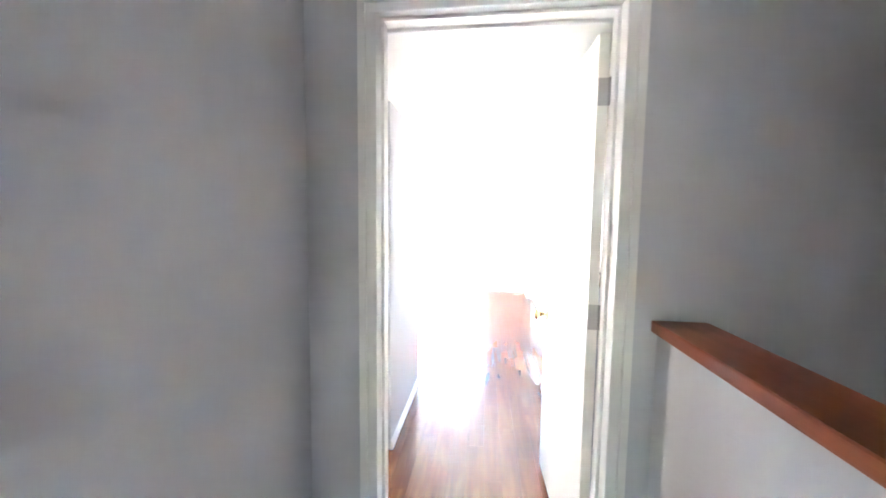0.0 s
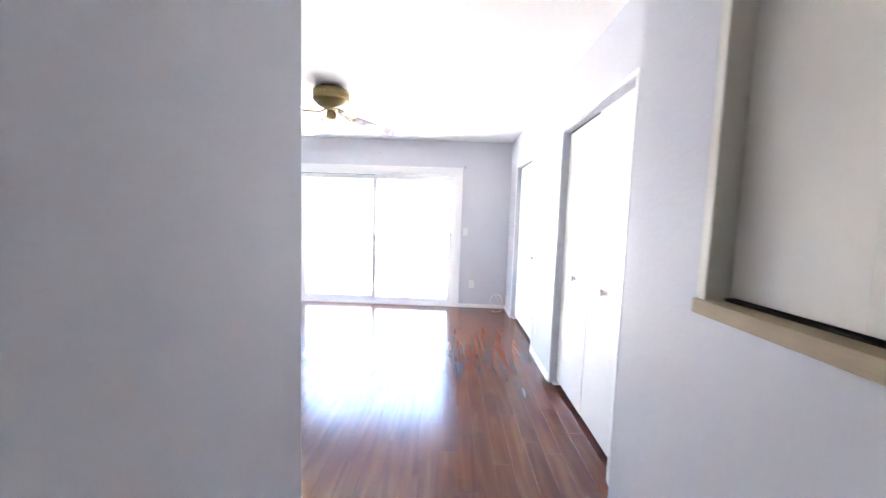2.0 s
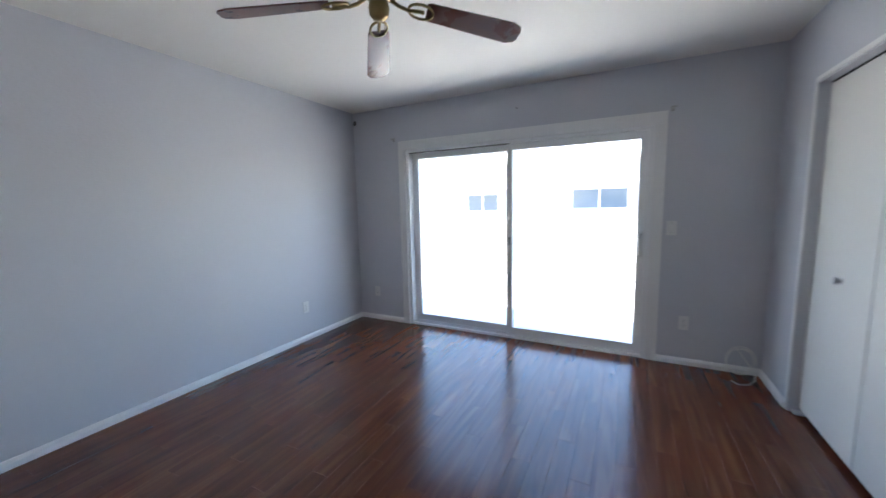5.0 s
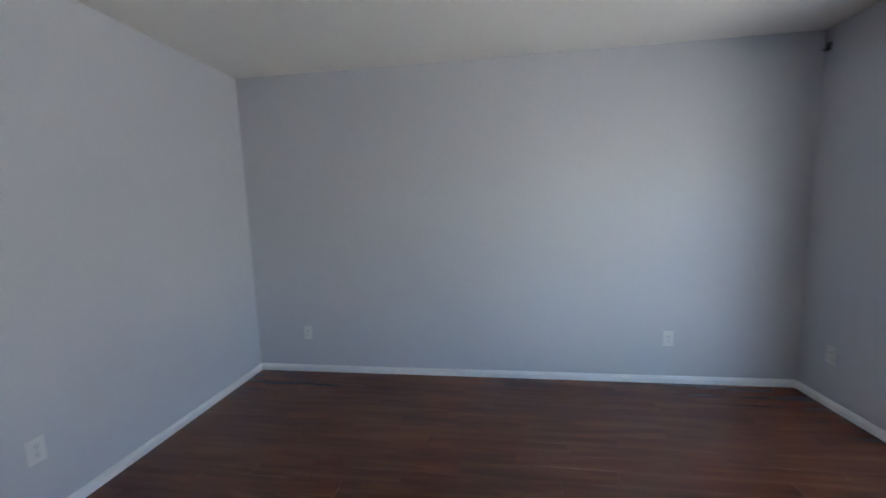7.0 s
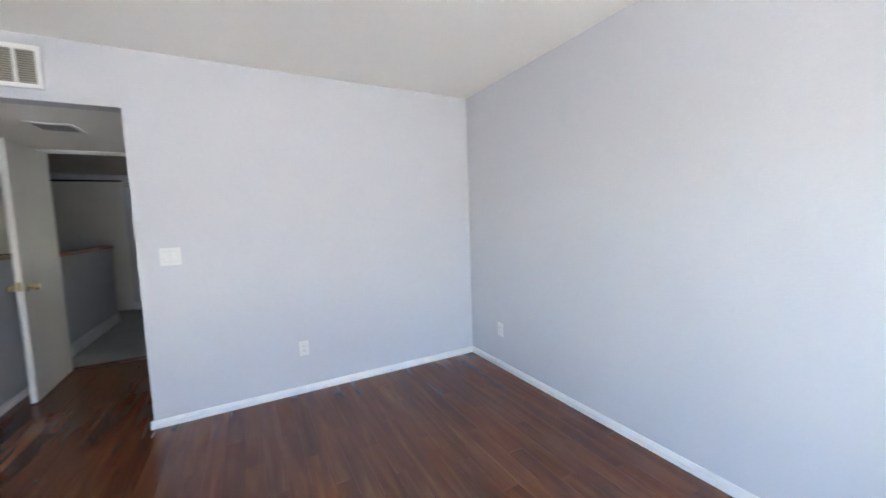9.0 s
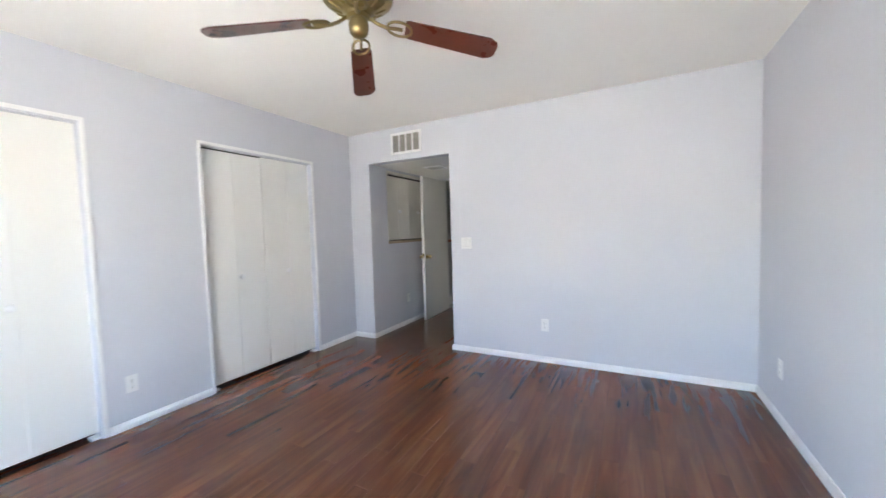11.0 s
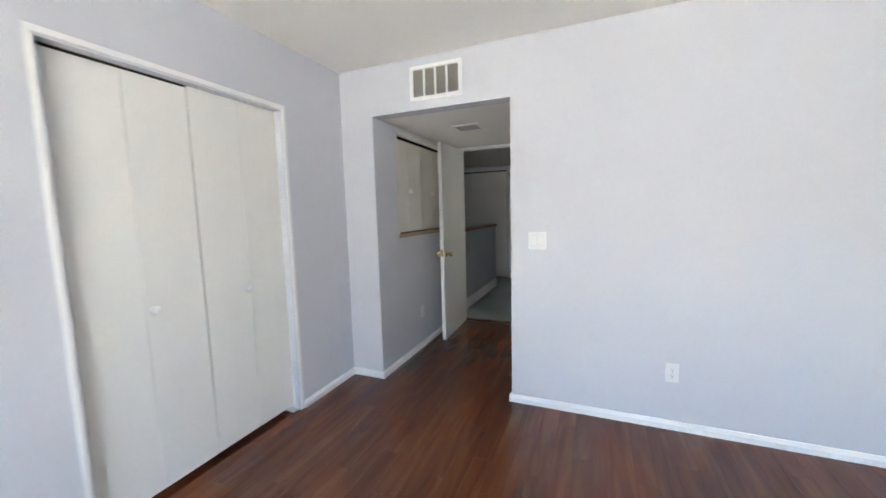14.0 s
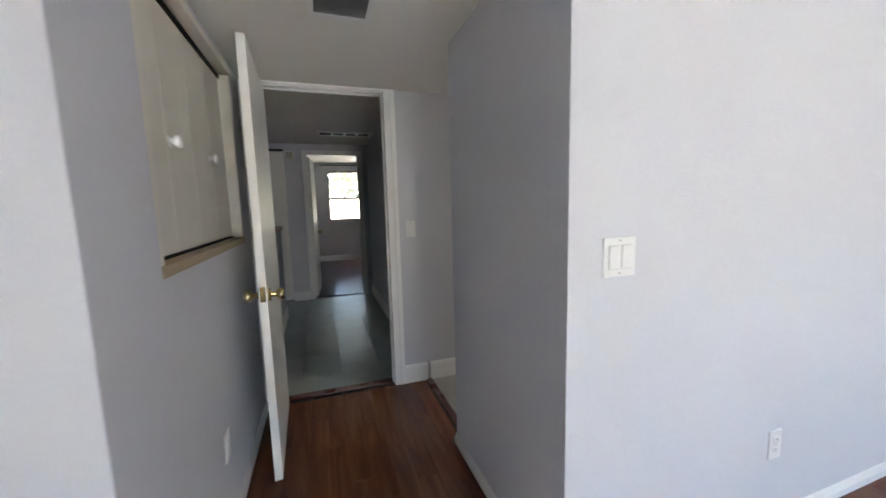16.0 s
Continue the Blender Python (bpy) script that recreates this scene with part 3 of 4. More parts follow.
part("handle", tube([(hx, 0.034, 0.90), (hx - 0.004, -0.012, 0.91), (hx - 0.010, -0.024, 0.94), (hx - 0.012, -0.026, 0.99), (hx - 0.010, -0.024, 1.04), (hx - 0.004, -0.012, 1.07), (hx, 0.034, 1.08)], 0.010, 10), PLASTIC, moving, "white curved pull handle", True)
part("handle_plate", boxes(((hx - 0.02, 0.030, 0.88), (hx + 0.02, 0.036, 1.10)), bevel=0.002), PLASTIC, moving)
part("meeting_latch", boxes(((-2.01, 0.026, 0.95), (-1.99, 0.036, 1.03)), bevel=0.003), ALU, moving, "small grey latch")

# curtain brackets, hook and nail left on the window wall
for x, z in ((-3.31, 2.085), (-0.672, 2.075)):
    br = empty("curtain_bracket", pose(x, L, z), "small grey metal curtain rod bracket on the wall", "bracket", "curtain brackets")
    part("plate", boxes(((-0.012, -0.003, -0.02), (0.012, 0, 0.02)), bevel=0.001), ALU, br)
    part("arm", tube([(0, -0.002, 0.0), (0, -0.03, 0.004), (0.0, -0.055, 0.002), (0.022, -0.058, 0.004)], 0.005), ALU, br, "", True)
nail = empty("wall_nail", pose(-1.92, L, 2.24), "small dark nail remaining in the wall", "nail")
part("shank", tube([(0, 0, 0), (0, -0.02, 0.004)], 0.004), DARK, nail)
hook = empty("wall_hook", pose(W + 0.03, L, 2.33), "small dark hook high in the corner", "hook")
part("base", boxes(((-0.01, -0.012, -0.03), (0.01, 0, 0.02)), bevel=0.002), BRONZE, hook)
part("tip", tube([(0, -0.01, -0.02), (0, -0.03, -0.03), (0, -0.035, -0.01)], 0.004), BRONZE, hook)


# ---- outlets and switches ----
def wall_plate(name, at, turn, label, kind, gangs=1):
    """A plate in its own xz plane that faces -y before the turn about z."""
    w = 0.035 + 0.023 * (gangs - 1)
    thing = empty(name, pose(*at, 0, 0, turn), label, "outlet" if kind == "outlet" else "switch", "wall plates")
    part("plate", boxes(((-w, -0.006, -0.058), (w, 0, 0.058)), bevel=0.003), PLASTIC, thing)
    if kind == "outlet":
        for z in (0.020, -0.020):
            s = part("socket", boxes(((-0.015, -0.0085, z - 0.014), (0.015, -0.005, z + 0.014)), bevel=0.003), PLASTIC, thing)
            part("slots", boxes(((-0.007, -0.0088, z - 0.003), (-0.005, -0.0083, z + 0.007)), ((0.005, -0.0088, z - 0.003), (0.007, -0.0083, z + 0.007)), ((-0.002, -0.0088, z - 0.010), (0.002, -0.0083, z - 0.006))), DARK, s)
    else:
        for g in range(gangs):
            c = (g - (gangs - 1) / 2) * 0.046
            # Grey rim paints the shaded gap between rocker and plate.
            part("rocker_gap_shade", boxes(((c - 0.0185, -0.0072, -0.036), (c + 0.0185, -0.0055, 0.036))), GREYP, thing)
            part("rocker", boxes(((c - 0.0165, -0.0105, -0.033), (c + 0.0165, -0.006, 0.033)), bevel=0.002), PLASTIC, thing)
    for z in (0.048, -0.048) if kind != "outlet" else (0.0,):
        part("screw", lathe([(0.0032, -0.0072), (0.0032, -0.005)], 10, "y", (0, 0, z)), ALU, thing)
    return thing


WO = "white double socket outlet low on the grey wall"
wall_plate("wall_outlet", (-2.307, 0, 0.354), 180, WO, "outlet")
wall_plate("wall_outlet", (W, 0.46, 0.34), 90, WO, "outlet")
wall_plate("wall_outlet", (W, 3.32, 0.345), 90, WO, "outlet")
wall_plate("wall_outlet", (-0.518, L, 0.354), 0, WO, "outlet")
wall_plate("wall_outlet", (-3.62, L, 0.345), 0, WO, "outlet")
wall_plate("wall_outlet", (0, 2.28, 0.30), -90, WO, "outlet")
wall_plate("wall_outlet", (VE, -0.75, 0.36), -90, WO, "outlet")
wall_plate("light_switch", (-1.52, 0, 1.14), 180, "white double rocker light switch beside the vestibule", "switch", 2)
wall_plate("light_switch", (-0.638, L, 1.135), 0, "white rocker light switch beside the patio door", "switch")
wall_plate("light_switch", (-1.308, DOORY, 1.142), 180, "white rocker light switch beside the bedroom door", "switch")
wall_plate("light_switch", (-3.12, DOORY, 1.20), 180, "white rocker light switch on the bathroom wall", "switch")

# ---- vents ----
reg = empty("wall_register", pose(-0.821, 0, 2.26), "white metal air register above the vestibule opening", "vent")
part("duct", boxes(((-0.18, 0.001, -0.098), (0.18, 0.003, 0.098))), GRILLE, reg, "dusty dark duct behind the slats")
part("frame", boxes(((-0.198, 0.001, -0.118), (-0.172, 0.014, 0.118)), ((0.172, 0.001, -0.118), (0.198, 0.014, 0.118)), ((-0.172, 0.001, 0.092), (0.172, 0.014, 0.118)), ((-0.172, 0.001, -0.118), (0.172, 0.014, -0.092)), bevel=0.003), TRIM, reg)
for k in range(3):
    c = -0.086 + 0.086 * k
    part("divider", boxes(((c - 0.007, 0.003, -0.092), (c + 0.007, 0.013, 0.092)), bevel=0.002), TRIM, reg)
for k in range(14):
    z = -0.085 + 0.013 * k
    part("slat", boxes(((-0.172, 0.0035, z), (0.172, 0.0075, z + 0.0055))), SLATM, reg)

cv = empty("ceiling_vent", pose(-0.83, -0.68, VH), "square white vent with a grey grille in the low ceiling", "vent")
part("frame", boxes(((-0.125, -0.125, -0.012), (0.125, -0.10, -0.001)), ((-0.125, 0.10, -0.012), (0.125, 0.125, -0.001)), ((-0.125, -0.10, -0.012), (-0.10, 0.10, -0.001)), ((0.10, -0.10, -0.012), (0.125, 0.10, -0.001)), bevel=0.002), TRIM, cv)
part("backing", boxes(((-0.10, -0.10, -0.003), (0.10, 0.10, -0.001))), GRILLE, cv)
for k in range(12):
    a = -0.094 + 0.0166 * k
    part("slat", boxes(((-0.10, a, -0.009), (0.10, a + 0.007, -0.004))), ALU, cv)
hv = empty("hall_vent", pose(-1.05, -3.87, HALLH), "long grey air vent in the hall ceiling", "vent")
part("frame", boxes(((-0.32, -0.12, -0.014), (0.32, -0.09, -0.001)), ((-0.32, 0.09, -0.014), (0.32, 0.12, -0.001)), ((-0.32, -0.09, -0.014), (-0.29, 0.09, -0.001)), ((0.29, -0.09, -0.014), (0.32, 0.09, -0.001)), bevel=0.003), TRIM, hv)
part("backing", boxes(((-0.29, -0.09, -0.003), (0.29, 0.09, -0.001))), DARK, hv)
for k in range(3):
    c = -0.145 + 0.145 * k
    part("divider", boxes(((c - 0.012, -0.09, -0.013), (c + 0.012, 0.09, -0.003))), TRIM, hv)


# ---- ceiling fan ----
FX, FY, BZ = -1.953, 2.113, 2.24
fan = empty("ceiling_fan", pose(FX, FY, H), "flush brass ceiling fan with four dark red wood blades", "ceiling fan")
part("motor_housing", lathe([(0.10, 0), (0.10, -0.03), (0.152, -0.032), (0.158, -0.038), (0.158, -0.048), (0.150, -0.052), (0.150, -0.10), (0.157, -0.105), (0.155, -0.120), (0.135, -0.135), (0.10, -0.155), (0.062, -0.172), (0.05, -0.19)], 40), BRASS, fan, "aged brass housing", True)
for k in range(36):
    a = 2 * math.pi * k / 36
    c, s = math.cos(a), math.sin(a)
    bm = boxes(((-0.004, -0.0075, -0.098), (0.004, 0.0075, -0.055)), bevel=0.002, seg=1)
    bmesh.ops.transform(bm, matrix=Matrix.Translation((0.1515 * c, 0.1515 * s, 0)) @ Matrix.Rotation(a, 4, "Z"), verts=bm.verts)
    part("flute", bm, BRASS, fan)
for k in range(16):
    a = 2 * math.pi * k / 16
    bm = boxes(((-0.028, -0.004, -0.004), (0.028, 0.004, 0.004)), bevel=0.002, seg=1)
    bmesh.ops.transform(bm, matrix=Matrix.Rotation(a, 4, "Z") @ Matrix.Translation((0.098, 0, -0.158)) @ Matrix.Rotation(radians(-30), 4, "Y"), verts=bm.verts)
    part("rib", bm, BRASS, fan)
part("hub", lathe([(0.03, -0.16), (0.052, -0.178), (0.052, -0.192), (0.034, -0.200), (0.041, -0.212), (0.045, -0.235), (0.041, -0.262), (0.030, -0.276), (0.012, -0.282)], 28), BRASS, fan, "brass switch cup", True)
part("pull_chain", tube([(0.02, 0.01, -0.275), (0.02, 0.01, -0.34)], 0.0018, 6), GOLD, fan)
PH = 37.4
for k in range(4):
    turn = Matrix.Rotation(radians(PH + 90 * k), 4, "Z")
    pitch = Matrix.Translation((0, 0, BZ - H)) @ Matrix.Rotation(radians(9.3), 4, "Y") @ Matrix.Rotation(radians(-12), 4, "X")
    bm = bmesh.new()
    outline = [(0.21, -0.045), (0.225, -0.052), (0.60, -0.066), (0.635, -0.048), (0.645, -0.030), (0.645, 0.030), (0.635, 0.048), (0.60, 0.066), (0.225, 0.052), (0.21, 0.045)]
    lo = [bm.verts.new((x, y, -0.003)) for x, y in outline]
    hi = [bm.verts.new((x, y, 0.003)) for x, y in outline]
    bm.faces.new(lo[::-1]), bm.faces.new(hi)
    for i in range(len(outline)):
        j = (i + 1) % len(outline)
        bm.faces.new((lo[i], lo[j], hi[j], hi[i]))
    bmesh.ops.transform(bm, matrix=turn @ pitch, verts=bm.verts)
    blade = part("blade", bm, BLADE, fan, "dark red wood blade")
    arm = tube([(0.05, 0, 0.012), (0.09, 0, -0.006), (0.13, 0, -0.014), (0.17, 0, -0.008), (0.20, 0, -0.007)], 0.008, 8)
    for s in (-1, 1):
        loop = [(0.185 + 0.055 * math.cos(a * math.pi / 8), s * 0.040 * math.sin(a * math.pi / 8) + s * 0.002, -0.007) for a in range(0, 9)]
        extra = tube(loop, 0.006, 8)
        me_tmp = bpy.data.meshes.new("tmp")
        extra.to_mesh(me_tmp)
        extra.free()
        arm.from_mesh(me_tmp)
        bpy.data.meshes.remove(me_tmp)
    bmesh.ops.transform(arm, matrix=turn @ pitch, verts=arm.verts)
    part("bracket", arm, BRASS, blade, "brass blade bracket", True)

# ---- loose cable in the corner ----
pts = []
for k in range(70):
    a = k / 69 * 2 * math.pi * 2.3
    r = 0.10 + 0.012 * math.sin(a * 0.7)
    pts.append((-0.14 + r * math.cos(a) * 0.9, L - 0.045 - 0.02 * math.sin(a * 0.5) ** 2, 0.12 + r * math.sin(a)))
pts += [(-0.05, L - 0.06, 0.03), (-0.07, L - 0.14, 0.006), (-0.12, L - 0.22, 0.006), (-0.19, L - 0.25, 0.006), (-0.22, L - 0.20, 0.006)]
tagged(new("coiled_cable", mesh_of("coiled_cable", tube(pts, 0.0035, 8), CABLE, True)), "coil of loose white coaxial cable on the floor", "cable")

# ---- vanity ----
vanity = empty("vanity_cabinet", pose(0, -0.12, 0), "reddish-brown wood double vanity cabinet with raised panels", "cabinet")
VX0, VX1, VD = -3.808, VW - 0.102, 0.545
part("carcass", boxes(((VX0, -VD, 0.10), (VX1, -0.002, 0.832)), ((VX0, -VD + 0.07, 0.0), (VX1, -0.002, 0.10))), CAB, vanity)


def raised_panel(x_a, x_b, z_a, z_b, name):
    front = part(name, boxes(((x_a, -VD - 0.018, z_a), (x_b, -VD - 0.001, z_b)), bevel=0.004), CAB, vanity)
    if name == "door":
        w, y = 0.055, -VD - 0.022
        for a, b, c, d in ((x_a, x_a + w, z_a, z_b), (x_b - w, x_b, z_a, z_b)):
            part("stile", boxes(((a, y, c), (b, -VD - 0.017, d)), bevel=0.002), CAB, front)
        for c, d in ((z_a, z_a + w), (z_b - w, z_b)):
            part("rail", boxes(((x_a + w, y, c), (x_b - w, -VD - 0.017, d)), bevel=0.002), CAB, front)
        part("raised_field", boxes(((x_a + w + 0.03, -VD - 0.023, z_a + w + 0.03), (x_b - w - 0.03, -VD - 0.017, z_b - w - 0.03)), bevel=0.004), CAB, front)


for c in (-1.66, -2.13, -2.60, -3.07, -3.54):
    raised_panel(c - 0.195, c + 0.195, 0.67, 0.80, "drawer_front")
    raised_panel(c - 0.205, c + 0.205, 0.13, 0.635, "door")

counter = bmesh.new()
SINKS = [(-1.94, -0.42), (-3.02, -0.42)]
box(counter, (VX0, -0.12 - 0.575, 0.832), (VX1, -0.122, 0.87), 0.006, 3)
vtop = tagged(new("vanity_counter", mesh_of("vanity_counter", counter, LAMIN)), "speckled dark grey laminate vanity counter", "counter")
part("front_edge", boxes(((VX0, -0.12 - 0.578, 0.828), (VX1, -0.12 - 0.574, 0.863)), bevel=0.001), DARK, vtop, "black edge band")


def basin(x, y):
    s = empty("sink", pose(x, y, 0.87), "white oval drop-in porcelain sink", "sink", "vanity sinks")
    prof = [(0.10, 0.003), (0.55, 0.004), (0.80, 0.008), (0.87, 0.018), (0.93, 0.023), (0.98, 0.018), (1.0, 0.006), (1.0, 0.001), (0.10, 0.001)]
    bm = lathe(prof, 48)
    bmesh.ops.transform(bm, matrix=Matrix.Diagonal((0.262, 0.20, 1, 1)), verts=bm.verts)
    part("bowl", bm, PORC, s, "", True)
    part("drain", lathe([(0.022, 0.004), (0.022, 0.007), (0.014, 0.008)], 20), CHROME, s, "chrome drain")
    tap = part("faucet", boxes(((-0.075, 0.125, 0.018), (0.075, 0.175, 0.036)), bevel=0.008, seg=3), CHROME, s, "chrome two-handle faucet", True)
    part("spout", tube([(0, 0.15, 0.03), (0, 0.15, 0.085), (0, 0.13, 0.10), (0, 0.07, 0.09), (0, 0.045, 0.075)], 0.013, 12), CHROME, tap, "", True)
    for d in (-0.055, 0.055):
        part("tap_handle", lathe([(0.014, 0.034), (0.014, 0.055), (0.022, 0.060), (0.022, 0.085), (0.012, 0.092)], 12, "z", (d, 0.15, 0)), CHROME, tap, "", True)
    return s


for x, y in SINKS:
    basin(x, y)
setting("soffit_vanity", boxes(((VX0, -0.28, 1.765), (VX1, -0.122, VH - 0.002))), WALL, "pale painted soffit above the vanity mirror", "soffit")
mir = empty("vanity_mirror", pose(0, -0.12, 0), "large frameless mirror above the vanity", "mirror")
part("mirror_plate", boxes(((VX0 + 0.01, -0.007, 0.885), (VX1 - 0.004, -0.001, 1.75))), MIRROR, mir)
rail = empty("towel_bar", pose(-3.345, DOORY, 1.56), "chrome towel bar on the bathroom wall", "towel bar")
part("bar", tube([(-0.23, 0.055, 0), (0.23, 0.055, 0)], 0.009, 12), CHROME, rail, "", True)
for s in (-1, 1):
    part("post", lathe([(0.022, 0.001), (0.022, 0.008), (0.011, 0.014), (0.011, 0.062), (0.006, 0.066)], 16, "y", (s * 0.235, 0, 0)), CHROME, rail, "", True)

LAMPG = material("frosted_lamp_glass", (0.9, 0.88, 0.84), 0.4, vary=0.01)
LAMPG.node_tree.nodes["Principled BSDF"].inputs["Emission Color"].default_value = (1.0, 0.93, 0.84, 1)
LAMPG.node_tree.nodes["Principled BSDF"].inputs["Emission Strength"].default_value = 2.2
dome = empty("ceiling_light", pose(-2.9, -0.5, VH), "flush frosted glass bathroom ceiling light, lit", "ceiling light")
part("base", lathe([(0.145, -0.001), (0.145, -0.014), (0.135, -0.018)], 32), BRASS, dome)
part("shade", lathe([(0.130, -0.018), (0.125, -0.035), (0.095, -0.050), (0.05, -0.057), (0.01, -0.059)], 32), LAMPG, dome, "frosted glass shade", True)

# ---- far bedroom window ----
win = empty("window_far_room", pose(-1.365, -8.53, 1.6), "dark framed window with a half-raised cream blind", "window", kind="structure")
part("window_frame", boxes(((-0.435, -0.10, -0.6), (-0.40, -0.05, 0.6)), ((0.40, -0.10, -0.6), (0.435, -0.05, 0.6)), ((-0.40, -0.10, 0.565), (0.40, -0.05, 0.6)), ((-0.40, -0.10, -0.6), (0.40, -0.05, -0.565)), ((-0.40, -0.09, -0.09), (0.40, -0.05, -0.05))), BRONZE, win)
g = part("pane", boxes(((-0.40, -0.078, -0.565), (0.40, -0.072, 0.565))), GLASS, win)
g.visible_shadow = False
part("window_sill", boxes(((-0.45, -0.05, -0.625), (0.45, 0.02, -0.60)), bevel=0.004), TRIM, win)
blind = empty("window_blind", pose(-1.365, -8.53, 1.6), "cream slat blind lowered over half of the window", "blind")
for k in range(24):
    z = -0.02 + k * 0.025
    bm = boxes(((-0.395, -0.035, z), (0.395, -0.012, z + 0.0015)))
    bmesh.ops.rotate(bm, cent=(0, -0.0235, z), matrix=Matrix.Rotation(radians(28), 3, "X"), verts=bm.verts)
    part("slat", bm, BLIND, blind)
part("bottom_rail", boxes(((-0.395, -0.036, -0.06), (0.395, -0.010, -0.035)), bevel=0.002), BRONZE, blind)
rod = empty("curtain_rod", pose(-1.3, -8.45, 2.33), "thin dark curtain rod above the far window", "curtain rod")
part("pole", tube([(-0.7, 0, 0), (0.55, 0, 0)], 0.012, 10), BRONZE, rod)
for x in (-0.6, 0.45):
    part("bracket", boxes(((x - 0.008, -0.08, -0.015), (x + 0.008, 0.012, 0.012))), BRONZE, rod)

chime = empty("door_chime", pose(-0.36, FARY, 2.04), "small cream chime box high on the hall wall", "chime")
part("cover", boxes(((-0.06, 0.001, -0.05), (0.06, 0.04, 0.05)), bevel=0.006), CUPP, chime)
part("grille", boxes(((-0.04, 0.04, -0.03), (0.04, 0.0415, -0.02)), ((-0.04, 0.04, -0.005), (0.04, 0.0415, 0.005)), ((-0.04, 0.04, 0.02), (0.04, 0.0415, 0.03))), GRILLE, chime)

# ---- outside ----
setting("ground", boxes(((-300, -300, -0.6), (300, 300, -0.3))), ASPH, "pale ground round the houses", "ground")
setting("pavement_patio", boxes(((-9, L + 0.15, -0.3), (6, 7.8, -0.06)), bevel=0.01), CONC, "sunlit pale concrete patio", "patio")


def house(name, x0, x1, y0, y1, h, wins, label):
    """A low stuccoed house whose front faces -y, with windows let into its wall."""
    th = empty(name, pose(0, 0, -0.3), label, "house", "houses behind")
    holes = [(a, b, c, d) for a, b, c, d in wins]
    # Walls take the darker stucco with shade painted into its colour.
    part("wall", wall_mesh("y", y0, y0 + 0.2, x0, x1, 0, h, holes), HOUSE_SHADE, th)
    part("wall", boxes(((x0, y0 + 0.2, 0), (x0 + 0.2, y1, h))), HOUSE_SHADE, th)
    part("wall", boxes(((x1 - 0.2, y0 + 0.2, 0), (x1, y1, h))), HOUSE_SHADE, th)
    part("wall", boxes(((x0 + 0.2, y1 - 0.2, 0), (x1 - 0.2, y1, h))), HOUSE_SHADE, th)
    part("roof", boxes(((x0 - 0.4, y0 - 0.5, h), (x1 + 0.4, y1 + 0.4, h + 0.18)), ((x0, y0, h + 0.18), (x1, y1, h + 0.5)), bevel=0.02), STUCCO, th)
    for a, b, c, d in wins:
        wn = part("window", boxes(((a, y0 + 0.06, c), (a + 0.06, y0 + 0.12, d)), ((b - 0.06, y0 + 0.06, c), (b, y0 + 0.12, d)), ((a + 0.06, y0 + 0.06, c), (b - 0.06, y0 + 0.12, c + 0.06)), ((a + 0.06, y0 + 0.06, d - 0.06), (b - 0.06, y0 + 0.12, d)), (((a + b) / 2 - 0.03, y0 + 0.06, c + 0.06), ((a + b) / 2 + 0.03, y0 + 0.12, d - 0.06))), VINYL, th)
        part("pane", boxes(((a + 0.06, y0 + 0.09, c + 0.06), (b - 0.06, y0 + 0.10, d - 0.06))), WINDK, wn)
        part("awning", boxes(((a - 0.5, y0 - 0.55, d + 0.16), (b + 0.5, y0 - 0.002, d + 0.26)), bevel=0.01), STUCCO, th)
    return th


house("neighbour_house", -16, 4, 17, 26, 3.4, [(-11.9, -10.7, 1.3, 2.2), (-7.9, -6.3, 1.3, 2.15), (-3.1, -0.9, 1.35, 2.25)], "low pale stucco house with a flat roof")
setting("fence_wall", boxes(((-16, 12.0, -0.3), (8, 12.2, 0.75)), ((-16, 11.97, 0.75), (8, 12.23, 0.83))), GARDW, "low white garden wall", "wall")

setting("kerb", boxes(((-9, 7.8, -0.3), (6, 7.95, -0.02)), bevel=0.01), ROOFM, "grey kerb at the edge of the patio", "kerb")
rail_out = empty("garden_rail", pose(-0.2, 11.4, -0.3), "dark metal hand rail by the garden wall", "rail")
for z in (1.45, 1.62):
    part("bar", tube([(-0.2, 0, z), (1.6, 0, z)], 0.025, 8), BRONZE, rail_out)
for x in (-0.1, 1.5):
    part("post", tube([(x, 0, 0), (x, 0, 1.64)], 0.025, 8), BRONZE, rail_out)


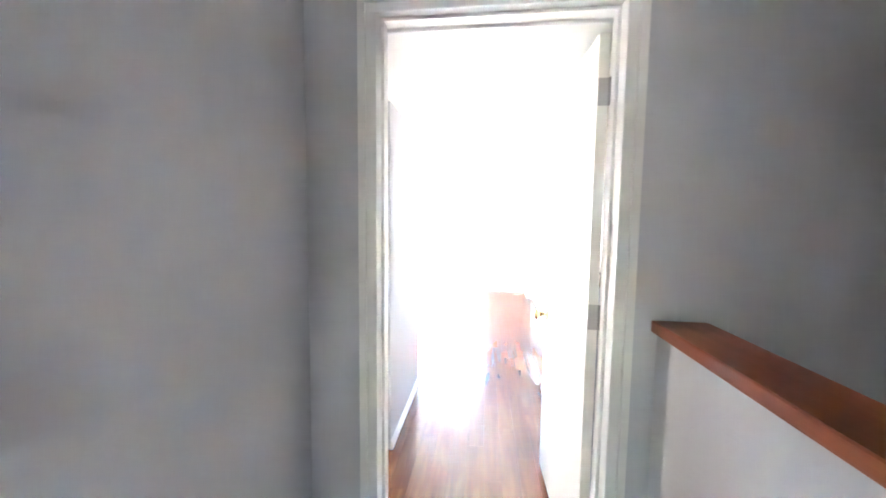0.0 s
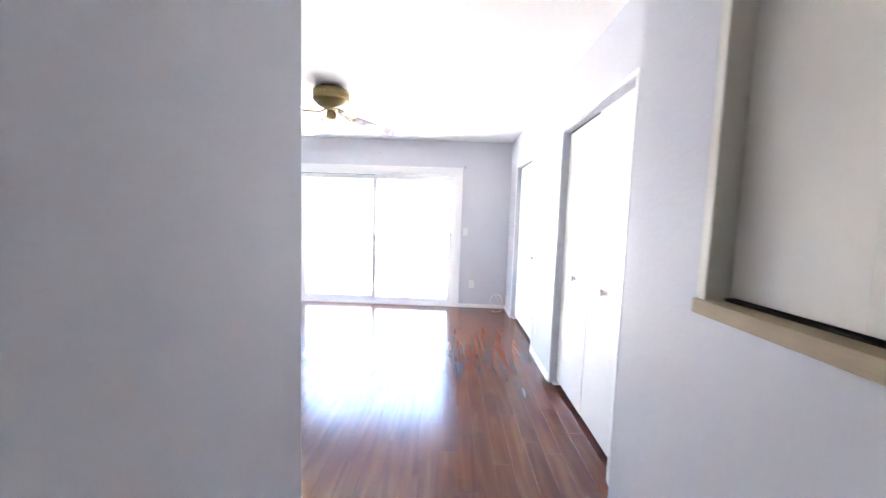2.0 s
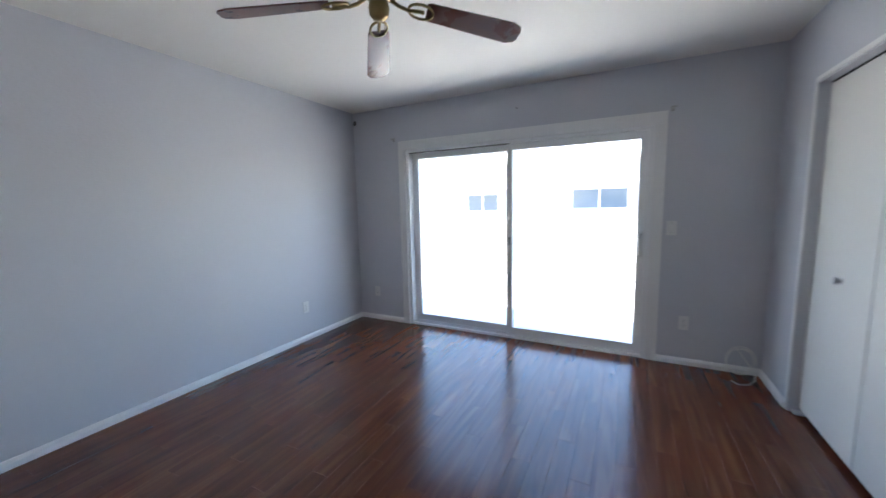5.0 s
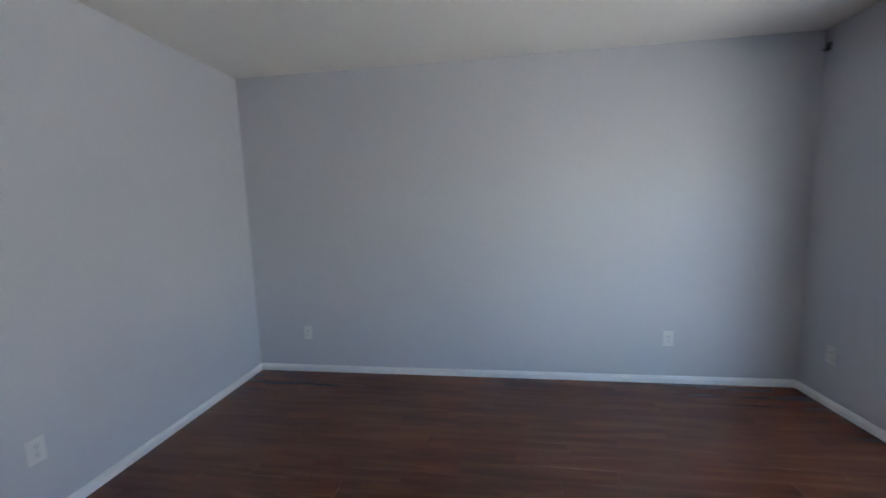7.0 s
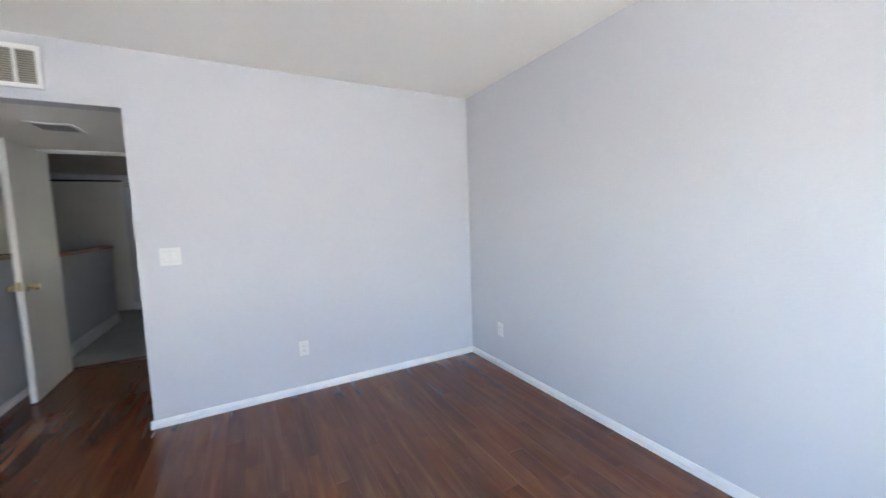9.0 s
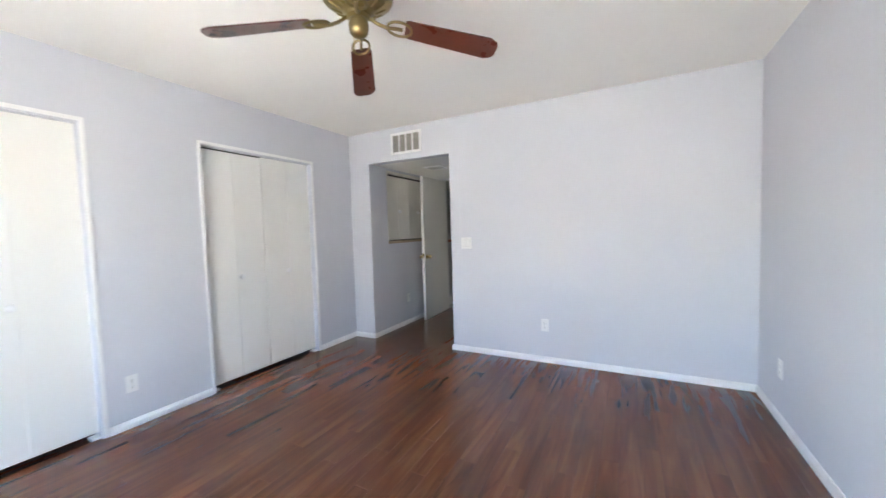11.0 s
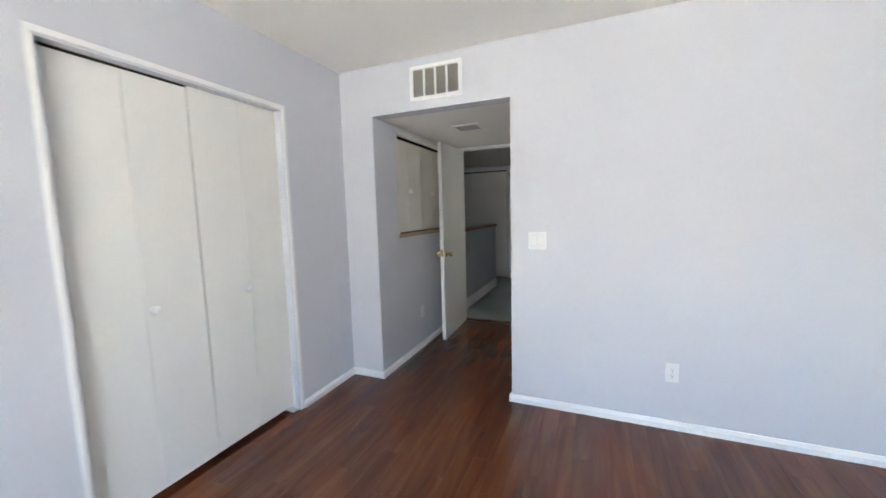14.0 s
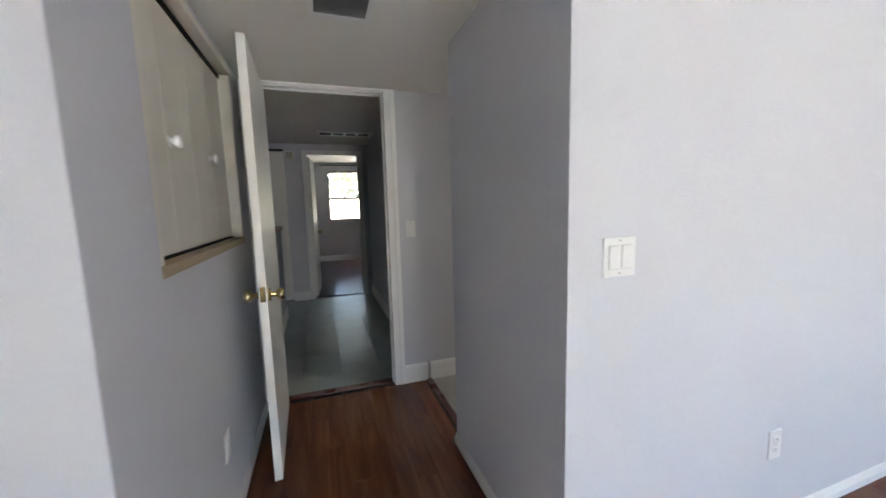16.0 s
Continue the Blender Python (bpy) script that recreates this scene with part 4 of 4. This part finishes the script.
def tree(x, y, h, seed):
    r = random.Random(seed)
    t = empty("tree", pose(x, y, -0.3), "leafy green tree behind the house", "tree", "trees")
    trunk = lathe([(0.22, 0), (0.16, h * 0.3), (0.11, h * 0.6), (0.03, h * 0.9)], 10)
    for k in range(7):
        a, z = r.uniform(0, 6.28), h * r.uniform(0.35, 0.65)
        e = (math.cos(a) * h * 0.26, math.sin(a) * h * 0.26, z + h * 0.2)
        limb = tube([(0, 0, z), (e[0] * 0.5, e[1] * 0.5, z + h * 0.08), e], 0.05, 6)
        tmp = bpy.data.meshes.new("tmp")
        limb.to_mesh(tmp)
        limb.free()
        trunk.from_mesh(tmp)
        bpy.data.meshes.remove(tmp)
    part("trunk", trunk, BARK, t)
    verts, faces = [], []
    for k in range(9):
        c = Vector((r.gauss(0, h * 0.16), r.gauss(0, h * 0.16), h * r.uniform(0.5, 0.95)))
        rad = h * r.uniform(0.1, 0.2)
        for j in range(420):
            d = Vector((r.gauss(0, 1), r.gauss(0, 1), r.gauss(0, 1))).normalized() * rad * r.uniform(0.5, 1.08)
            p, s = c + d, r.uniform(0.06, 0.13)
            u = Vector((r.gauss(0, 1), r.gauss(0, 1), r.gauss(0, 1))).normalized()
            w = u.cross(Vector((r.gauss(0, 1), r.gauss(0, 1), r.gauss(0, 1)))).normalized()
            i = len(verts)
            verts += [p - u * s, p + w * s * 0.5, p + u * s, p - w * s * 0.5]
            faces.append((i, i + 1, i + 2, i + 3))
    me = bpy.data.meshes.new("crown")
    me.from_pydata([tuple(v) for v in verts], [], faces)
    me.materials.append(LEAF)
    cr = new("crown", me)
    cr.parent = t
    return t


for i, (x, y, h) in enumerate(((-19.5, 30, 9), (-16, 31, 8.5), (-13, 30, 9), (-9.5, 29, 7), (-2, 32, 5.5), (-3.3, -15, 5), (0.9, -16, 5.5), (-1.0, -24, 7), (-4.5, -24, 7))):
    tree(x, y, h, i)

# ---- floor pieces ----
def board_mesh(name, w, d, mat, gap=0.0003, thick=0.011):
    bm = boxes(((gap, gap, -thick), (w - gap, d - gap, 0)))
    top = [e for e in bm.edges if all(v.co.z > -0.001 for v in e.verts)]
    bmesh.ops.bevel(bm, geom=top, offset=0.0003, segments=1, affect="EDGES")
    return mesh_of(name, bm, mat)


def lay(parent, name, x0, x1, y0, y1, w, d, mat, stagger=True, cache={}):
    """Boards w wide and d long, running along y, as objects of their own on shared meshes."""
    x, col = x0, 0
    while x < x1 - 1e-4:
        ww = min(w, x1 - x)
        y = y0 - (d * (col * 0.37 % 1.0) if stagger else 0)
        while y < y1 - 1e-4:
            a, b = max(y, y0), min(y + d, y1)
            if b - a > 0.004:
                key = (name, round(ww, 3), round(b - a, 3))
                if key not in cache:
                    cache[key] = board_mesh(name, ww, b - a, mat)
                ob = new(name, cache[key])
                ob.location = (x, a, 0)
                ob.parent = parent
            y += d
        x, col = x + w, col + 1


floor = empty("floor", Matrix(), "dark red-brown laminate plank floor with a soft sheen", "floor", kind="structure")
lay(floor, "plank", W, -1.375, 0.0, L, 0.1, 0.80, LAMFLOOR)
lay(floor, "plank", -1.375, -0.275, -1.74, L, 0.1, 0.80, LAMFLOOR)
lay(floor, "plank", -0.275, 0.13, 0.0, L, 0.1, 0.80, LAMFLOOR)
bath_floor = empty("floor_bath", Matrix(), "grey wood-look vinyl bathroom floor", "floor", kind="structure")
lay(bath_floor, "plank", -3.81, -1.43, DOORY, -0.12, 0.15, 0.92, BATHF)
hall_floor = empty("floor_hall", Matrix(), "grey-green vinyl tile hall floor", "floor", kind="structure")
lay(hall_floor, "tile", HALLW, -0.25, FARY, -1.79, 0.305, 0.305, HALLF, False)
lay(hall_floor, "tile", -0.25, 0.85, FARY, -3.86, 0.305, 0.305, HALLF, False)
